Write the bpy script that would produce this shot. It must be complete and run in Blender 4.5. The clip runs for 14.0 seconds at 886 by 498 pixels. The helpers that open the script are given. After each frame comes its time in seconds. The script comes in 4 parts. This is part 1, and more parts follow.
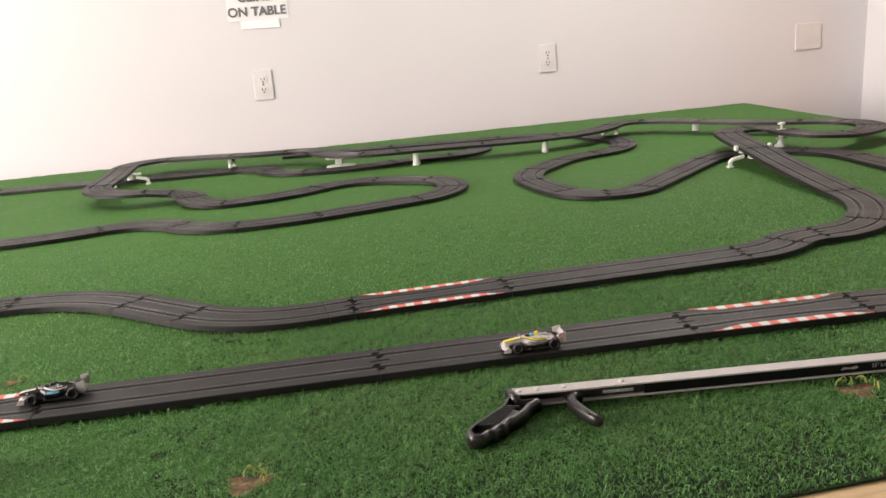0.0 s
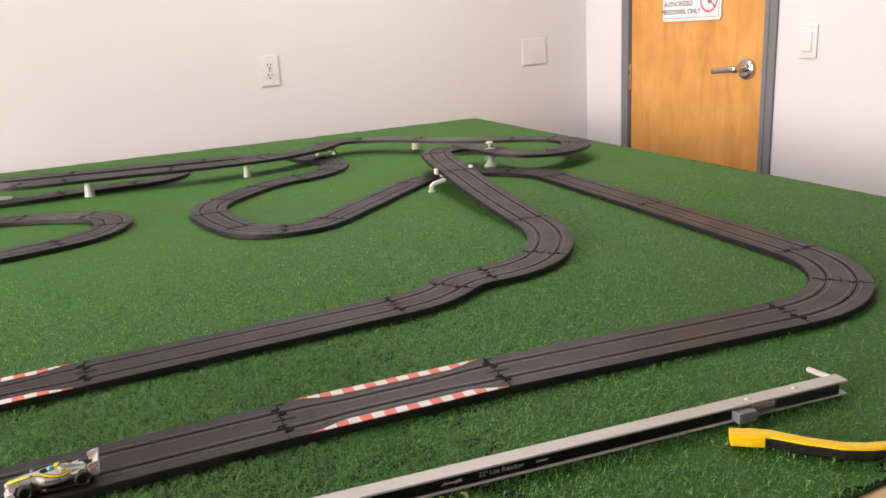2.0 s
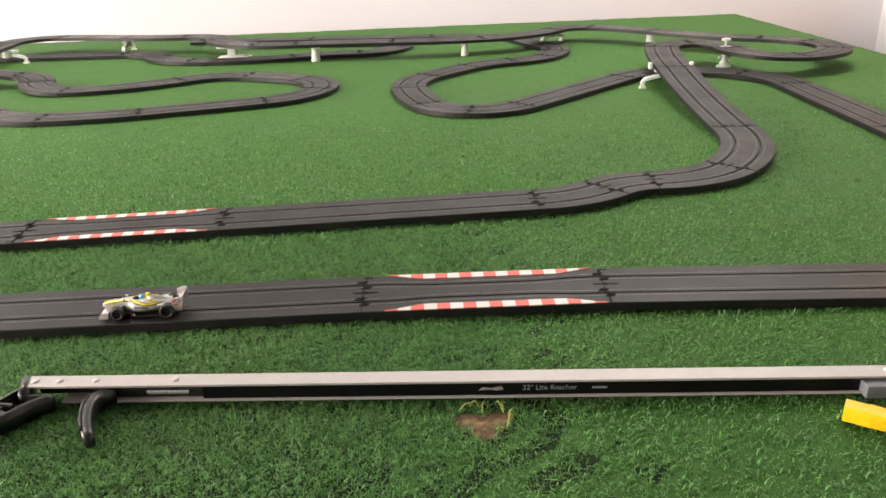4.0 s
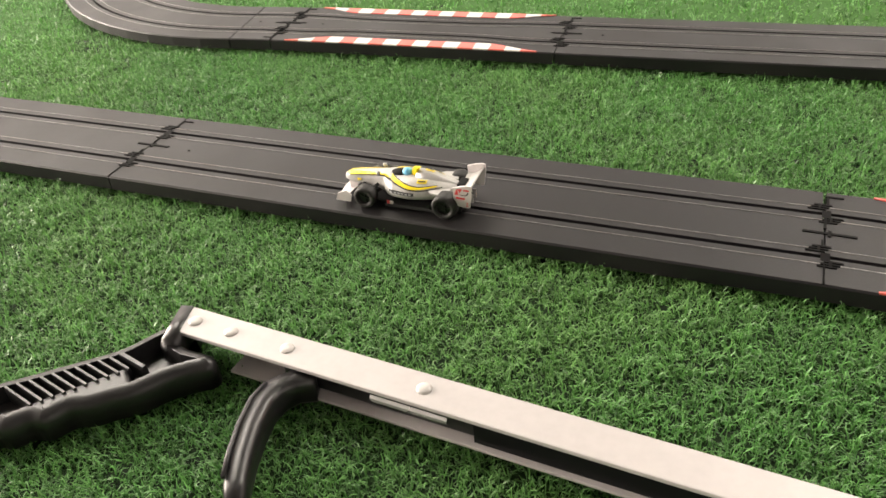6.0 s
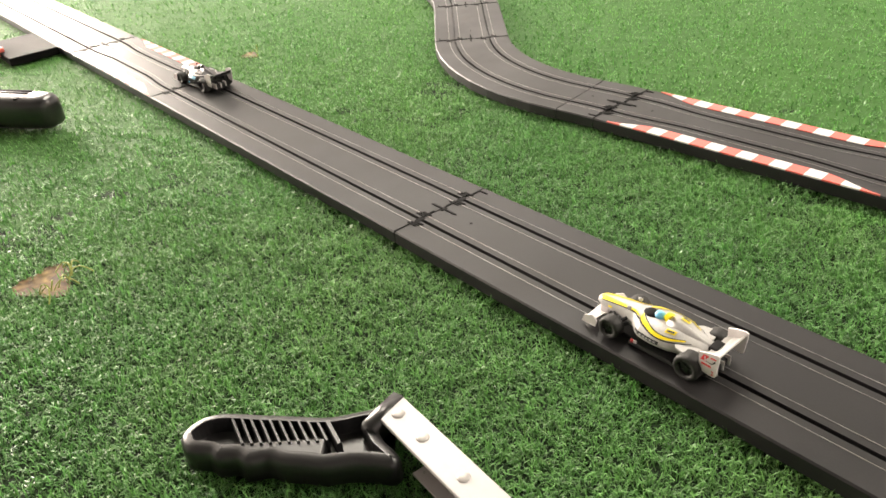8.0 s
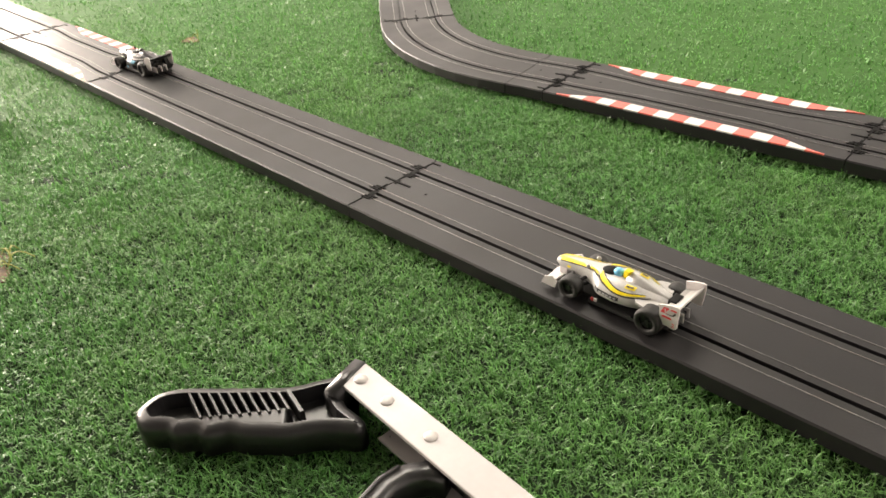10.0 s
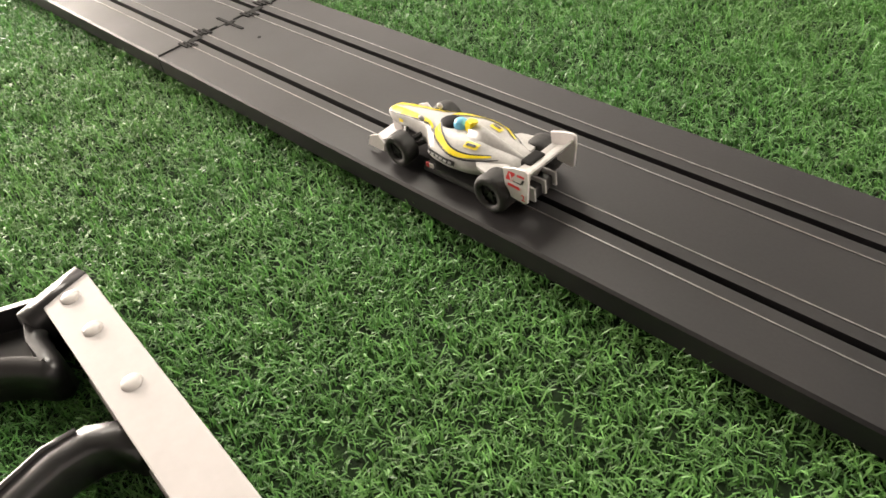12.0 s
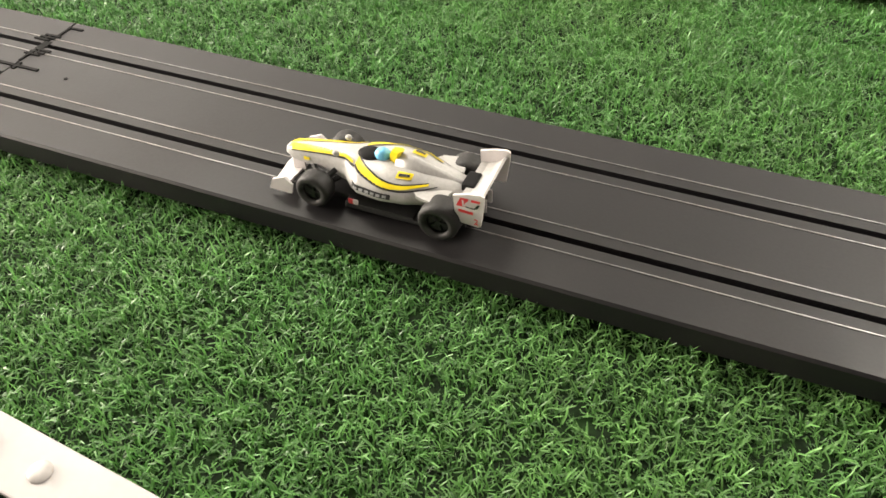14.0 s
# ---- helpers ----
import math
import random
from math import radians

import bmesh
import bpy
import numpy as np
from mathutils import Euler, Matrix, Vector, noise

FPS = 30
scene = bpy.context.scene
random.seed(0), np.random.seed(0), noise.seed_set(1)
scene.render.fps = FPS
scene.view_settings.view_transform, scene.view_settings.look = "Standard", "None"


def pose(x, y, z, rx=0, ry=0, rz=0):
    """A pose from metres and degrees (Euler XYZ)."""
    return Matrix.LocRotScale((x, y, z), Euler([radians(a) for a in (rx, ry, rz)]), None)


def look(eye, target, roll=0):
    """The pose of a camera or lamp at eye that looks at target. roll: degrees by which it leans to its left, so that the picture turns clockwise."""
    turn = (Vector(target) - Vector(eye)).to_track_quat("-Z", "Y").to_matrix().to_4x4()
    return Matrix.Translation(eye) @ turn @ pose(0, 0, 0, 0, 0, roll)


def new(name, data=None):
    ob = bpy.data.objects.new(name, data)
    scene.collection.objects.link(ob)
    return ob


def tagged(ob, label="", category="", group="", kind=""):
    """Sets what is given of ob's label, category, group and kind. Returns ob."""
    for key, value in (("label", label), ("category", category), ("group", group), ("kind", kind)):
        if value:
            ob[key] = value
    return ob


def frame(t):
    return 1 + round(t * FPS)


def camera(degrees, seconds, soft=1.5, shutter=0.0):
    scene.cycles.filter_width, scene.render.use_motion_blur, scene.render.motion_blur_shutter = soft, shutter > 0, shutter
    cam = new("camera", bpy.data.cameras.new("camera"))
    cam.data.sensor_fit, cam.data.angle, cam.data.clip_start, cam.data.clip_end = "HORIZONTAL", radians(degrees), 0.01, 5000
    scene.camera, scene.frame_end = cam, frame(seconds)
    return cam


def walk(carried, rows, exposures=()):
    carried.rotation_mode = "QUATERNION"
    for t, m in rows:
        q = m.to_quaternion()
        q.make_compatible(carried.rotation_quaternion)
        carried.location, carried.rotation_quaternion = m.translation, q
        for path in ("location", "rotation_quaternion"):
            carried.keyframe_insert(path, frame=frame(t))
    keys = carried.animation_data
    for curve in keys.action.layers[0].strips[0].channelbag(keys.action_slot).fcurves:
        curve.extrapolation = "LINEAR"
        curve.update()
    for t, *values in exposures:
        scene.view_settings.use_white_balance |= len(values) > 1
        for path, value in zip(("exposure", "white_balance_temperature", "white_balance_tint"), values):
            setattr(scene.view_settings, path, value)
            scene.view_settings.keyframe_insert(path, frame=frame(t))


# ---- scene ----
cam = camera(59.1, 14.0, soft=1.6)
PATH = [
    (0, (-0.014, -0.864, 0.374), (0.211, 1.052, -0.154), -4.6),
    (0.5, (0.088, -0.793, 0.369), (0.508, 1.093, -0.148), -4.2),
    (1, (0.199, -0.73, 0.374), (0.783, 1.114, -0.136), -3.7),
    (1.5, (0.251, -0.698, 0.365), (0.942, 1.106, -0.152), -3.5),
    (2, (0.271, -0.691, 0.36), (1.01, 1.087, -0.18), -3.4),
    (2.2, (0.283, -0.698, 0.357), (1.015, 1.08, -0.194), -3.5),
    (4.3, (0.428, -0.655, 0.311), (0.368, 1.156, -0.535), -2.0),
    (4.5, (0.412, -0.591, 0.294), (0.255, 1.185, -0.611), -2.6),
    (5, (0.381, -0.45, 0.257), (0.052, 1.245, -0.753), -3.4),
    (5.5, (0.357, -0.365, 0.228), (-0.132, 1.229, -0.877), -4.2),
    (6, (0.336, -0.333, 0.221), (-0.32, 1.164, -0.931), -5.0),
    (6.5, (0.331, -0.306, 0.226), (-0.567, 1.06, -0.927), -5.5),
    (7, (0.34, -0.271, 0.218), (-0.766, 0.954, -0.912), -5.6),
    (7.5, (0.352, -0.267, 0.236), (-0.912, 0.834, -0.855), -5.5),
    (8, (0.352, -0.278, 0.251), (-0.991, 0.776, -0.79), -5.2),
    (8.2, (0.353, -0.285, 0.256), (-1.001, 0.773, -0.768), -5.0),
    (10.3, (0.351, -0.284, 0.224), (-0.887, 0.863, -0.849), -5.1),
    (10.5, (0.36, -0.251, 0.212), (-0.874, 0.864, -0.898), -6.0),
    (11, (0.362, -0.199, 0.187), (-0.87, 0.832, -1.005), -8.0),
    (11.5, (0.354, -0.169, 0.171), (-0.871, 0.788, -1.088), -9.7),
    (12, (0.347, -0.165, 0.164), (-0.839, 0.767, -1.15), -10.4),
    (12.5, (0.334, -0.154, 0.155), (-0.761, 0.81, -1.214), -9.8),
    (13, (0.306, -0.152, 0.148), (-0.652, 0.888, -1.268), -8.2),
    (13.5, (0.285, -0.161, 0.15), (-0.509, 0.987, -1.282), -5.8),
    (14, (0.281, -0.191, 0.174), (-0.319, 1.113, -1.218), -2.4),
]
walk(cam, [(t, look(eye, target, roll)) for t, eye, target, roll in PATH],
     exposures=[(0, -0.10, 6850, 12), (2.2, -0.04, 6800, 12), (4.5, 0.46, 6900, 10), (7.5, 0.78, 7150, 7), (10.5, 0.58, 7150, 8), (13.3, 0.60, 7000, 7), (14, 0.76, 7000, 6)])

# ---- world and light ----
TABLE = 0.78            # height of the turf over the floor
TURN = radians(4.0)     # the room against the front straight
CORNER = Vector((2.457, 2.613, 0.0))
ROOM = Matrix.Translation(CORNER) @ Matrix.Rotation(TURN, 4, "Z")
FLOOR, CEILING = -TABLE, 1.95
ROOM_W, ROOM_D = 6.6, 5.6

world = bpy.data.worlds.new("world")
scene.world = world
world.use_nodes = True
sky = world.node_tree.nodes.new("ShaderNodeTexSky")
sky.sky_type, sky.sun_disc, sky.sun_elevation, sky.sun_rotation = "NISHITA", False, radians(40), radians(200)
world.node_tree.links.new(sky.outputs[0], world.node_tree.nodes["Background"].inputs[0])
world.node_tree.nodes["Background"].inputs[1].default_value = 0.08


def area_lamp(name, m, sx, sy, watts, colour):
    data = bpy.data.lights.new(name, "AREA")
    data.shape, data.size, data.size_y, data.energy, data.color = "RECTANGLE", sx, sy, watts, colour
    ob = new(name, data)
    ob.matrix_world = m
    return ob


LIGHT_SPOTS = [(-1.2, -0.95), (-3.9, -1.45)]
for u, w in LIGHT_SPOTS:
    area_lamp("ceiling_lamp", ROOM @ Matrix.Translation((u, w, CEILING - 0.045)), 1.16, 0.56, 31, (1.0, 0.95, 0.91))
# daylight through the window in the far left wall
area_lamp("window_daylight", ROOM @ Matrix.Translation((-ROOM_W + 0.02, -2.5, 0.75)) @ pose(0, 0, 0, 0, -90, 0), 1.5, 2.6, 365, (1.0, 0.90, 0.85))

# ---- materials ----


def rough_metal(name, colour, metal=0.0, rough=0.5, grain=400.0, vary=0.15, bump=0.1, spec=0.5, random_tint=0.0, island=0.0, coat=0.0, stain=None, stain_size=8.0, stain_mix=0.3):
    """A principled material with grain at one scale and stains at another."""
    m = bpy.data.materials.new(name)
    m.use_nodes = True
    nt = m.node_tree
    b = nt.nodes["Principled BSDF"]
    b.inputs["Metallic"].default_value, b.inputs["Roughness"].default_value = metal, rough
    b.inputs["Specular IOR Level"].default_value = spec
    b.inputs["Coat Weight"].default_value = coat
    co = nt.nodes.new("ShaderNodeTexCoord")
    n1 = nt.nodes.new("ShaderNodeTexNoise")
    n1.inputs["Scale"].default_value, n1.inputs["Detail"].default_value = grain, 4
    n2 = nt.nodes.new("ShaderNodeTexNoise")
    n2.inputs["Scale"].default_value, n2.inputs["Detail"].default_value = stain_size, 5
    for n in (n1, n2):
        nt.links.new(co.outputs["Object"], n.inputs["Vector"])
    r1 = nt.nodes.new("ShaderNodeMapRange")
    r1.inputs[1].default_value, r1.inputs[2].default_value = 0.3, 0.7
    r1.inputs[3].default_value, r1.inputs[4].default_value = 1 - vary, 1 + vary
    nt.links.new(n1.outputs[0], r1.inputs[0])
    r2 = nt.nodes.new("ShaderNodeMapRange")
    r2.inputs[1].default_value, r2.inputs[2].default_value = 0.42, 0.68
    r2.inputs[3].default_value, r2.inputs[4].default_value = 0.0, stain_mix
    nt.links.new(n2.outputs[0], r2.inputs[0])
    mix = nt.nodes.new("ShaderNodeMix")
    mix.data_type = "RGBA"
    mix.inputs[6].default_value = (*colour, 1)
    mix.inputs[7].default_value = (*(stain or [c * 0.75 for c in colour]), 1)
    nt.links.new(r2.outputs[0], mix.inputs[0])
    mul = nt.nodes.new("ShaderNodeMix")
    mul.data_type, mul.blend_type = "RGBA", "MULTIPLY"
    mul.inputs[0].default_value = 1.0
    nt.links.new(mix.outputs[2], mul.inputs[6])
    nt.links.new(r1.outputs[0], mul.inputs[7])
    last = mul.outputs[2]
    if random_tint or island:
        src = nt.nodes.new("ShaderNodeObjectInfo").outputs["Random"] if random_tint else nt.nodes.new("ShaderNodeNewGeometry").outputs["Random Per Island"]
        amount = random_tint or island
        hsv = nt.nodes.new("ShaderNodeHueSaturation")
        rv = nt.nodes.new("ShaderNodeMapRange")
        rv.inputs[3].default_value, rv.inputs[4].default_value = 1 - amount, 1 + amount
        nt.links.new(src, rv.inputs[0])
        nt.links.new(rv.outputs[0], hsv.inputs["Value"])
        nt.links.new(last, hsv.inputs["Color"])
        last = hsv.outputs[0]
    nt.links.new(last, b.inputs["Base Color"])
    rr = nt.nodes.new("ShaderNodeMapRange")
    rr.inputs[1].default_value, rr.inputs[2].default_value = 0.3, 0.7
    rr.inputs[3].default_value, rr.inputs[4].default_value = max(0.02, rough - 0.08), min(1, rough + 0.08)
    nt.links.new(n2.outputs[0], rr.inputs[0])
    nt.links.new(rr.outputs[0], b.inputs["Roughness"])
    if bump:
        bp = nt.nodes.new("ShaderNodeBump")
        bp.inputs["Strength"].default_value, bp.inputs["Distance"].default_value = bump, 0.0006
        nt.links.new(n1.outputs[0], bp.inputs["Height"])
        nt.links.new(bp.outputs[0], b.inputs["Normal"])
    return m


def glow(name, colour, strength):
    m = bpy.data.materials.new(name)
    m.use_nodes = True
    b = m.node_tree.nodes["Principled BSDF"]
    b.inputs["Base Color"].default_value = (0.8, 0.8, 0.8, 1)
    b.inputs["Emission Color"].default_value = (*colour, 1)
    b.inputs["Emission Strength"].default_value = strength
    return m


def grass_material():
    m = rough_metal("turf_blade", (0.100, 0.280, 0.064), rough=0.38, grain=60, vary=0.12, bump=0, spec=0.52, stain=(0.132, 0.300, 0.074), stain_size=5.0, stain_mix=0.8)
    nt = m.node_tree
    b = nt.nodes["Principled BSDF"]
    b.inputs["Sheen Weight"].default_value, b.inputs["Sheen Roughness"].default_value = 0.28, 0.45
    b.inputs["Sheen Tint"].default_value = (0.70, 0.88, 0.58, 1)
    src = b.inputs["Base Color"].links[0].from_socket
    geo = nt.nodes.new("ShaderNodeNewGeometry")
    ramp = nt.nodes.new("ShaderNodeValToRGB")
    ramp.color_ramp.elements[0].color, ramp.color_ramp.elements[0].position = (0.46, 0.52, 0.55, 1), 0.0
    ramp.color_ramp.elements[1].color, ramp.color_ramp.elements[1].position = (1.65, 1.55, 1.75, 1), 1.0
    mid = ramp.color_ramp.elements.new(0.55)
    mid.color = (1.0, 1.0, 1.0, 1)
    nt.links.new(geo.outputs["Random Per Island"], ramp.inputs[0])
    mul = nt.nodes.new("ShaderNodeMix")
    mul.data_type, mul.blend_type = "RGBA", "MULTIPLY"
    mul.inputs[0].default_value = 1.0
    nt.links.new(src, mul.inputs[6])
    nt.links.new(ramp.outputs[0], mul.inputs[7])
    nt.links.new(mul.outputs[2], b.inputs["Base Color"])
    thin = nt.nodes.new("ShaderNodeBsdfTranslucent")
    nt.links.new(mul.outputs[2], thin.inputs["Color"])
    both = nt.nodes.new("ShaderNodeMixShader")
    both.inputs[0].default_value = 0.34
    nt.links.new(b.outputs[0], both.inputs[1])
    nt.links.new(thin.outputs[0], both.inputs[2])
    nt.links.new(both.outputs[0], nt.nodes["Material Output"].inputs["Surface"])
    return m


def wood_material(name, a, c, scale, stretch, rough=0.4):
    m = bpy.data.materials.new(name)
    m.use_nodes = True
    nt = m.node_tree
    b = nt.nodes["Principled BSDF"]
    b.inputs["Roughness"].default_value = rough
    co = nt.nodes.new("ShaderNodeTexCoord")
    mp = nt.nodes.new("ShaderNodeMapping")
    mp.inputs["Scale"].default_value = stretch
    nt.links.new(co.outputs["Object"], mp.inputs[0])
    n1 = nt.nodes.new("ShaderNodeTexNoise")
    n1.inputs["Scale"].default_value, n1.inputs["Detail"].default_value, n1.inputs["Distortion"].default_value = scale, 6, 1.2
    n2 = nt.nodes.new("ShaderNodeTexNoise")
    n2.inputs["Scale"].default_value, n2.inputs["Detail"].default_value = 7.0, 4
    nt.links.new(mp.outputs[0], n1.inputs[0])
    nt.links.new(co.outputs["Object"], n2.inputs[0])
    add = nt.nodes.new("ShaderNodeMix")
    add.inputs[0].default_value = 0.5
    nt.links.new(n1.outputs[0], add.inputs[2])
    nt.links.new(n2.outputs[0], add.inputs[3])
    ramp = nt.nodes.new("ShaderNodeValToRGB")
    ramp.color_ramp.elements[0].color, ramp.color_ramp.elements[0].position = (*a, 1), 0.34
    ramp.color_ramp.elements[1].color, ramp.color_ramp.elements[1].position = (*c, 1), 0.62
    nt.links.new(add.outputs[0], ramp.inputs[0])
    nt.links.new(ramp.outputs[0], b.inputs["Base Color"])
    return m


TRACK = rough_metal("track_plastic", (0.0080, 0.0076, 0.0086), rough=0.49, grain=900, vary=0.12, bump=0.05, spec=0.36, random_tint=0.15, stain=(0.0165, 0.0150, 0.0150), stain_size=14, stain_mix=0.6)
JOINT = rough_metal("joint_black", (0.0035, 0.0035, 0.0035), rough=0.75, grain=900, spec=0.12)
STEEL = rough_metal("rail_steel", (0.28, 0.275, 0.27), metal=0.9, rough=0.42, grain=300, vary=0.25, stain=(0.20, 0.17, 0.15), stain_size=30, stain_mix=0.6)
KERB_RED = rough_metal("kerb_red", (0.66, 0.125, 0.10), rough=0.4, grain=500, vary=0.08)
KERB_WHITE = rough_metal("kerb_white", (0.66, 0.635, 0.62), rough=0.4, grain=500, vary=0.05)
PIER = rough_metal("pier_plastic", (0.62, 0.66, 0.60), rough=0.4, grain=300, vary=0.06)
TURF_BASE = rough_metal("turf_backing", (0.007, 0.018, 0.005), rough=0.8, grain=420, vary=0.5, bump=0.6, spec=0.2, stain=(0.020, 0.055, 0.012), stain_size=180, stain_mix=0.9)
BLADE = grass_material()
# blade green darkened by the shade the pile throws on itself
PILE_FAR_SHADED = rough_metal("turf_pile_far_shaded", (0.040, 0.118, 0.022), rough=0.75, grain=520, vary=0.30, bump=0.9, spec=0.2, stain=(0.048, 0.130, 0.026), stain_size=4.0, stain_mix=0.8)
WALL = rough_metal("wall_paint", (0.645, 0.632, 0.655), rough=0.55, grain=160, vary=0.015, bump=0.12, spec=0.35, stain=(0.60, 0.595, 0.615), stain_size=0.8, stain_mix=0.6)
# for the unseen south wall: dark so that less light bounces back from it
WALL_FILL_CUT = rough_metal("wall_dimmed_for_fill", (0.22, 0.215, 0.21), rough=0.6, grain=160, vary=0.02, bump=0.12, spec=0.3)
# unseen ceiling, set to dark grey to hold down bounce and track reflections
CEIL = rough_metal("ceiling_dimmed", (0.24, 0.235, 0.23), rough=0.8, grain=120, vary=0.03)
CARPET = rough_metal("floor_vinyl", (0.11, 0.10, 0.09), rough=0.5, grain=60, vary=0.15)
PLY = wood_material("pine_board", (0.42, 0.27, 0.13), (0.62, 0.44, 0.24), 16, (1, 6, 6), 0.6)
DOOR = wood_material("birch_veneer", (0.50, 0.225, 0.055), (0.66, 0.335, 0.095), 5, (3.2, 3.2, 0.8), 0.35)
GREY = rough_metal("frame_grey", (0.16, 0.165, 0.185), rough=0.45, grain=150, vary=0.06)
NICKEL = rough_metal("satin_nickel", (0.55, 0.53, 0.50), metal=1.0, rough=0.28, grain=500, vary=0.05)
WHITE = rough_metal("white_plastic", (0.67, 0.65, 0.66), rough=0.35, grain=400, vary=0.03)
PAPER = rough_metal("paper", (0.74, 0.74, 0.76), rough=0.8, grain=250, vary=0.03)
TAPE = rough_metal("tape_white", (0.86, 0.86, 0.87), rough=0.45, grain=300, vary=0.02)
INK = rough_metal("ink_grey", (0.13, 0.13, 0.14), rough=0.7, grain=300)
SIGN_RED = rough_metal("sign_red", (0.62, 0.06, 0.08), rough=0.45, grain=300)
DARK = rough_metal("dark_slot", (0.008, 0.008, 0.008), rough=0.7, grain=300, spec=0.15)
ALU = rough_metal("white_aluminium", (0.46, 0.435, 0.43), metal=0.0, rough=0.38, grain=250, vary=0.03, stain_size=20, stain_mix=0.15)
SILVER = rough_metal("bare_aluminium", (0.74, 0.74, 0.74), metal=0.7, rough=0.25, grain=350, vary=0.06)
PRINT = rough_metal("grey_print", (0.30, 0.30, 0.31), rough=0.5, grain=700, vary=0.3)
RIVET = rough_metal("painted_rivet", (0.52, 0.50, 0.48), rough=0.4, grain=300, vary=0.1)
LABEL = rough_metal("label_black", (0.006, 0.006, 0.007), rough=0.34, grain=200, vary=0.1, spec=0.18)
GRIP = rough_metal("grip_black", (0.012, 0.0115, 0.012), rough=0.33, grain=500, vary=0.2, bump=0.06, spec=0.6)
YELLOW = rough_metal("jaw_yellow", (0.86, 0.55, 0.012), rough=0.45, grain=300, vary=0.06)
CAR_WHITE = rough_metal("car_white", (0.46, 0.45, 0.434), rough=0.40, grain=900, vary=0.08, coat=0.1, stain=(0.31, 0.30, 0.288), stain_size=60, stain_mix=0.6)
CAR_PALE = rough_metal("car_pale", (0.66, 0.62, 0.615), rough=0.35, grain=600, vary=0.04)
CAR_YELLOW = rough_metal("car_yellow", (0.84, 0.66, 0.02), rough=0.35, grain=400, vary=0.05)
CAR_BLACK = rough_metal("car_black", (0.015, 0.015, 0.016), rough=0.35, grain=500)
CAR_BLUE = rough_metal("helmet_blue", (0.16, 0.50, 0.74), rough=0.35, grain=400, vary=0.05)
CAR_RED = rough_metal("decal_red", (0.70, 0.05, 0.06), rough=0.4, grain=400)
TYRE = rough_metal("tyre_rubber", (0.010, 0.0095, 0.009), rough=0.62, grain=900, vary=0.25, bump=0.25, stain=(0.040, 0.036, 0.031), stain_size=160)
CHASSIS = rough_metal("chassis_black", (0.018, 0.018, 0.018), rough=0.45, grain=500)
EARTH = rough_metal("burnt_patch", (0.10, 0.055, 0.025), rough=0.8, grain=220, vary=0.5, bump=0.5, stain=(0.22, 0.15, 0.06), stain_size=90, stain_mix=0.9)
STRAW = rough_metal("frayed_yarn", (0.30, 0.34, 0.08), rough=0.6, grain=200)

# ---- helpers for meshes ----


def bm_mesh(name, bm, material, smooth=False):
    me = bpy.data.meshes.new(name)
    bm.to_mesh(me)
    bm.free()
    for m in (material if isinstance(material, (list, tuple)) else [material]):
        me.materials.append(m)
    if smooth:
        for p in me.polygons:
            p.use_smooth = True
    return me


def part(name, bm, material, parent, label="", smooth=False):
    ob = new(name, bm_mesh(name, bm, material, smooth))
    ob.parent = parent
    if label:
        ob["label"] = label
    return ob


def thing(name, label, category, m=None, group="", kind=""):
    ob = tagged(new(name), label, category, group, kind)
    if m is not None:
        ob.matrix_basis = m
    return ob


def solid(name, bm, material, label, category, group="", kind="", smooth=False):
    return tagged(new(name, bm_mesh(name, bm, material, smooth)), label, category, group, kind)


def box(cx, cy, cz, sx, sy, sz, bevel=0.0, bm=None, m=None):
    bm = bm or bmesh.new()
    made = bmesh.ops.create_cube(bm, size=1.0, matrix=Matrix.Translation((cx, cy, cz)) @ Matrix.Diagonal((sx, sy, sz, 1)))["verts"]
    if bevel:
        edges = list({e for v in made for e in v.link_edges})
        got = bmesh.ops.bevel(bm, geom=edges, offset=bevel, segments=2, affect="EDGES", profile=0.6)
        made = list({v for f in got["faces"] for v in f.verts} | {v for v in made if v.is_valid})
    if m is not None:
        bmesh.ops.transform(bm, matrix=m, verts=made)
    return bm


def tube(p, q, r0, r1=None, n=12, bm=None, caps=True):
    bm = bm or bmesh.new()
    p, q = Vector(p), Vector(q)
    turn = (q - p).to_track_quat("Z", "Y").to_matrix().to_4x4()
    bmesh.ops.create_cone(bm, cap_ends=caps, segments=n, radius1=r0, radius2=r0 if r1 is None else r1, depth=(q - p).length, matrix=Matrix.Translation((p + q) / 2) @ turn)
    return bm


def ball(c, sx, sy, sz, n=10, bm=None):
    bm = bm or bmesh.new()
    bmesh.ops.create_uvsphere(bm, u_segments=n * 2, v_segments=n, radius=1.0, matrix=Matrix.Translation(c) @ Matrix.Diagonal((sx, sy, sz, 1)))
    return bm


def prism(points, z0, z1, bm=None, bevel=0.0):
    """A flat outline drawn upright from z0 to z1."""
    bm = bm or bmesh.new()
    low = [bm.verts.new((x, y, z0)) for x, y in points]
    high = [bm.verts.new((x, y, z1)) for x, y in points]
    n = len(points)
    bm.faces.new(low[::-1])
    top = bm.faces.new(high)
    for i in range(n):
        bm.faces.new((low[i], low[(i + 1) % n], high[(i + 1) % n], high[i]))
    bmesh.ops.recalc_face_normals(bm, faces=bm.faces[:])
    if bevel:
        bmesh.ops.bevel(bm, geom=list(top.edges), offset=bevel, segments=4, affect="EDGES", profile=0.55)
    return bm


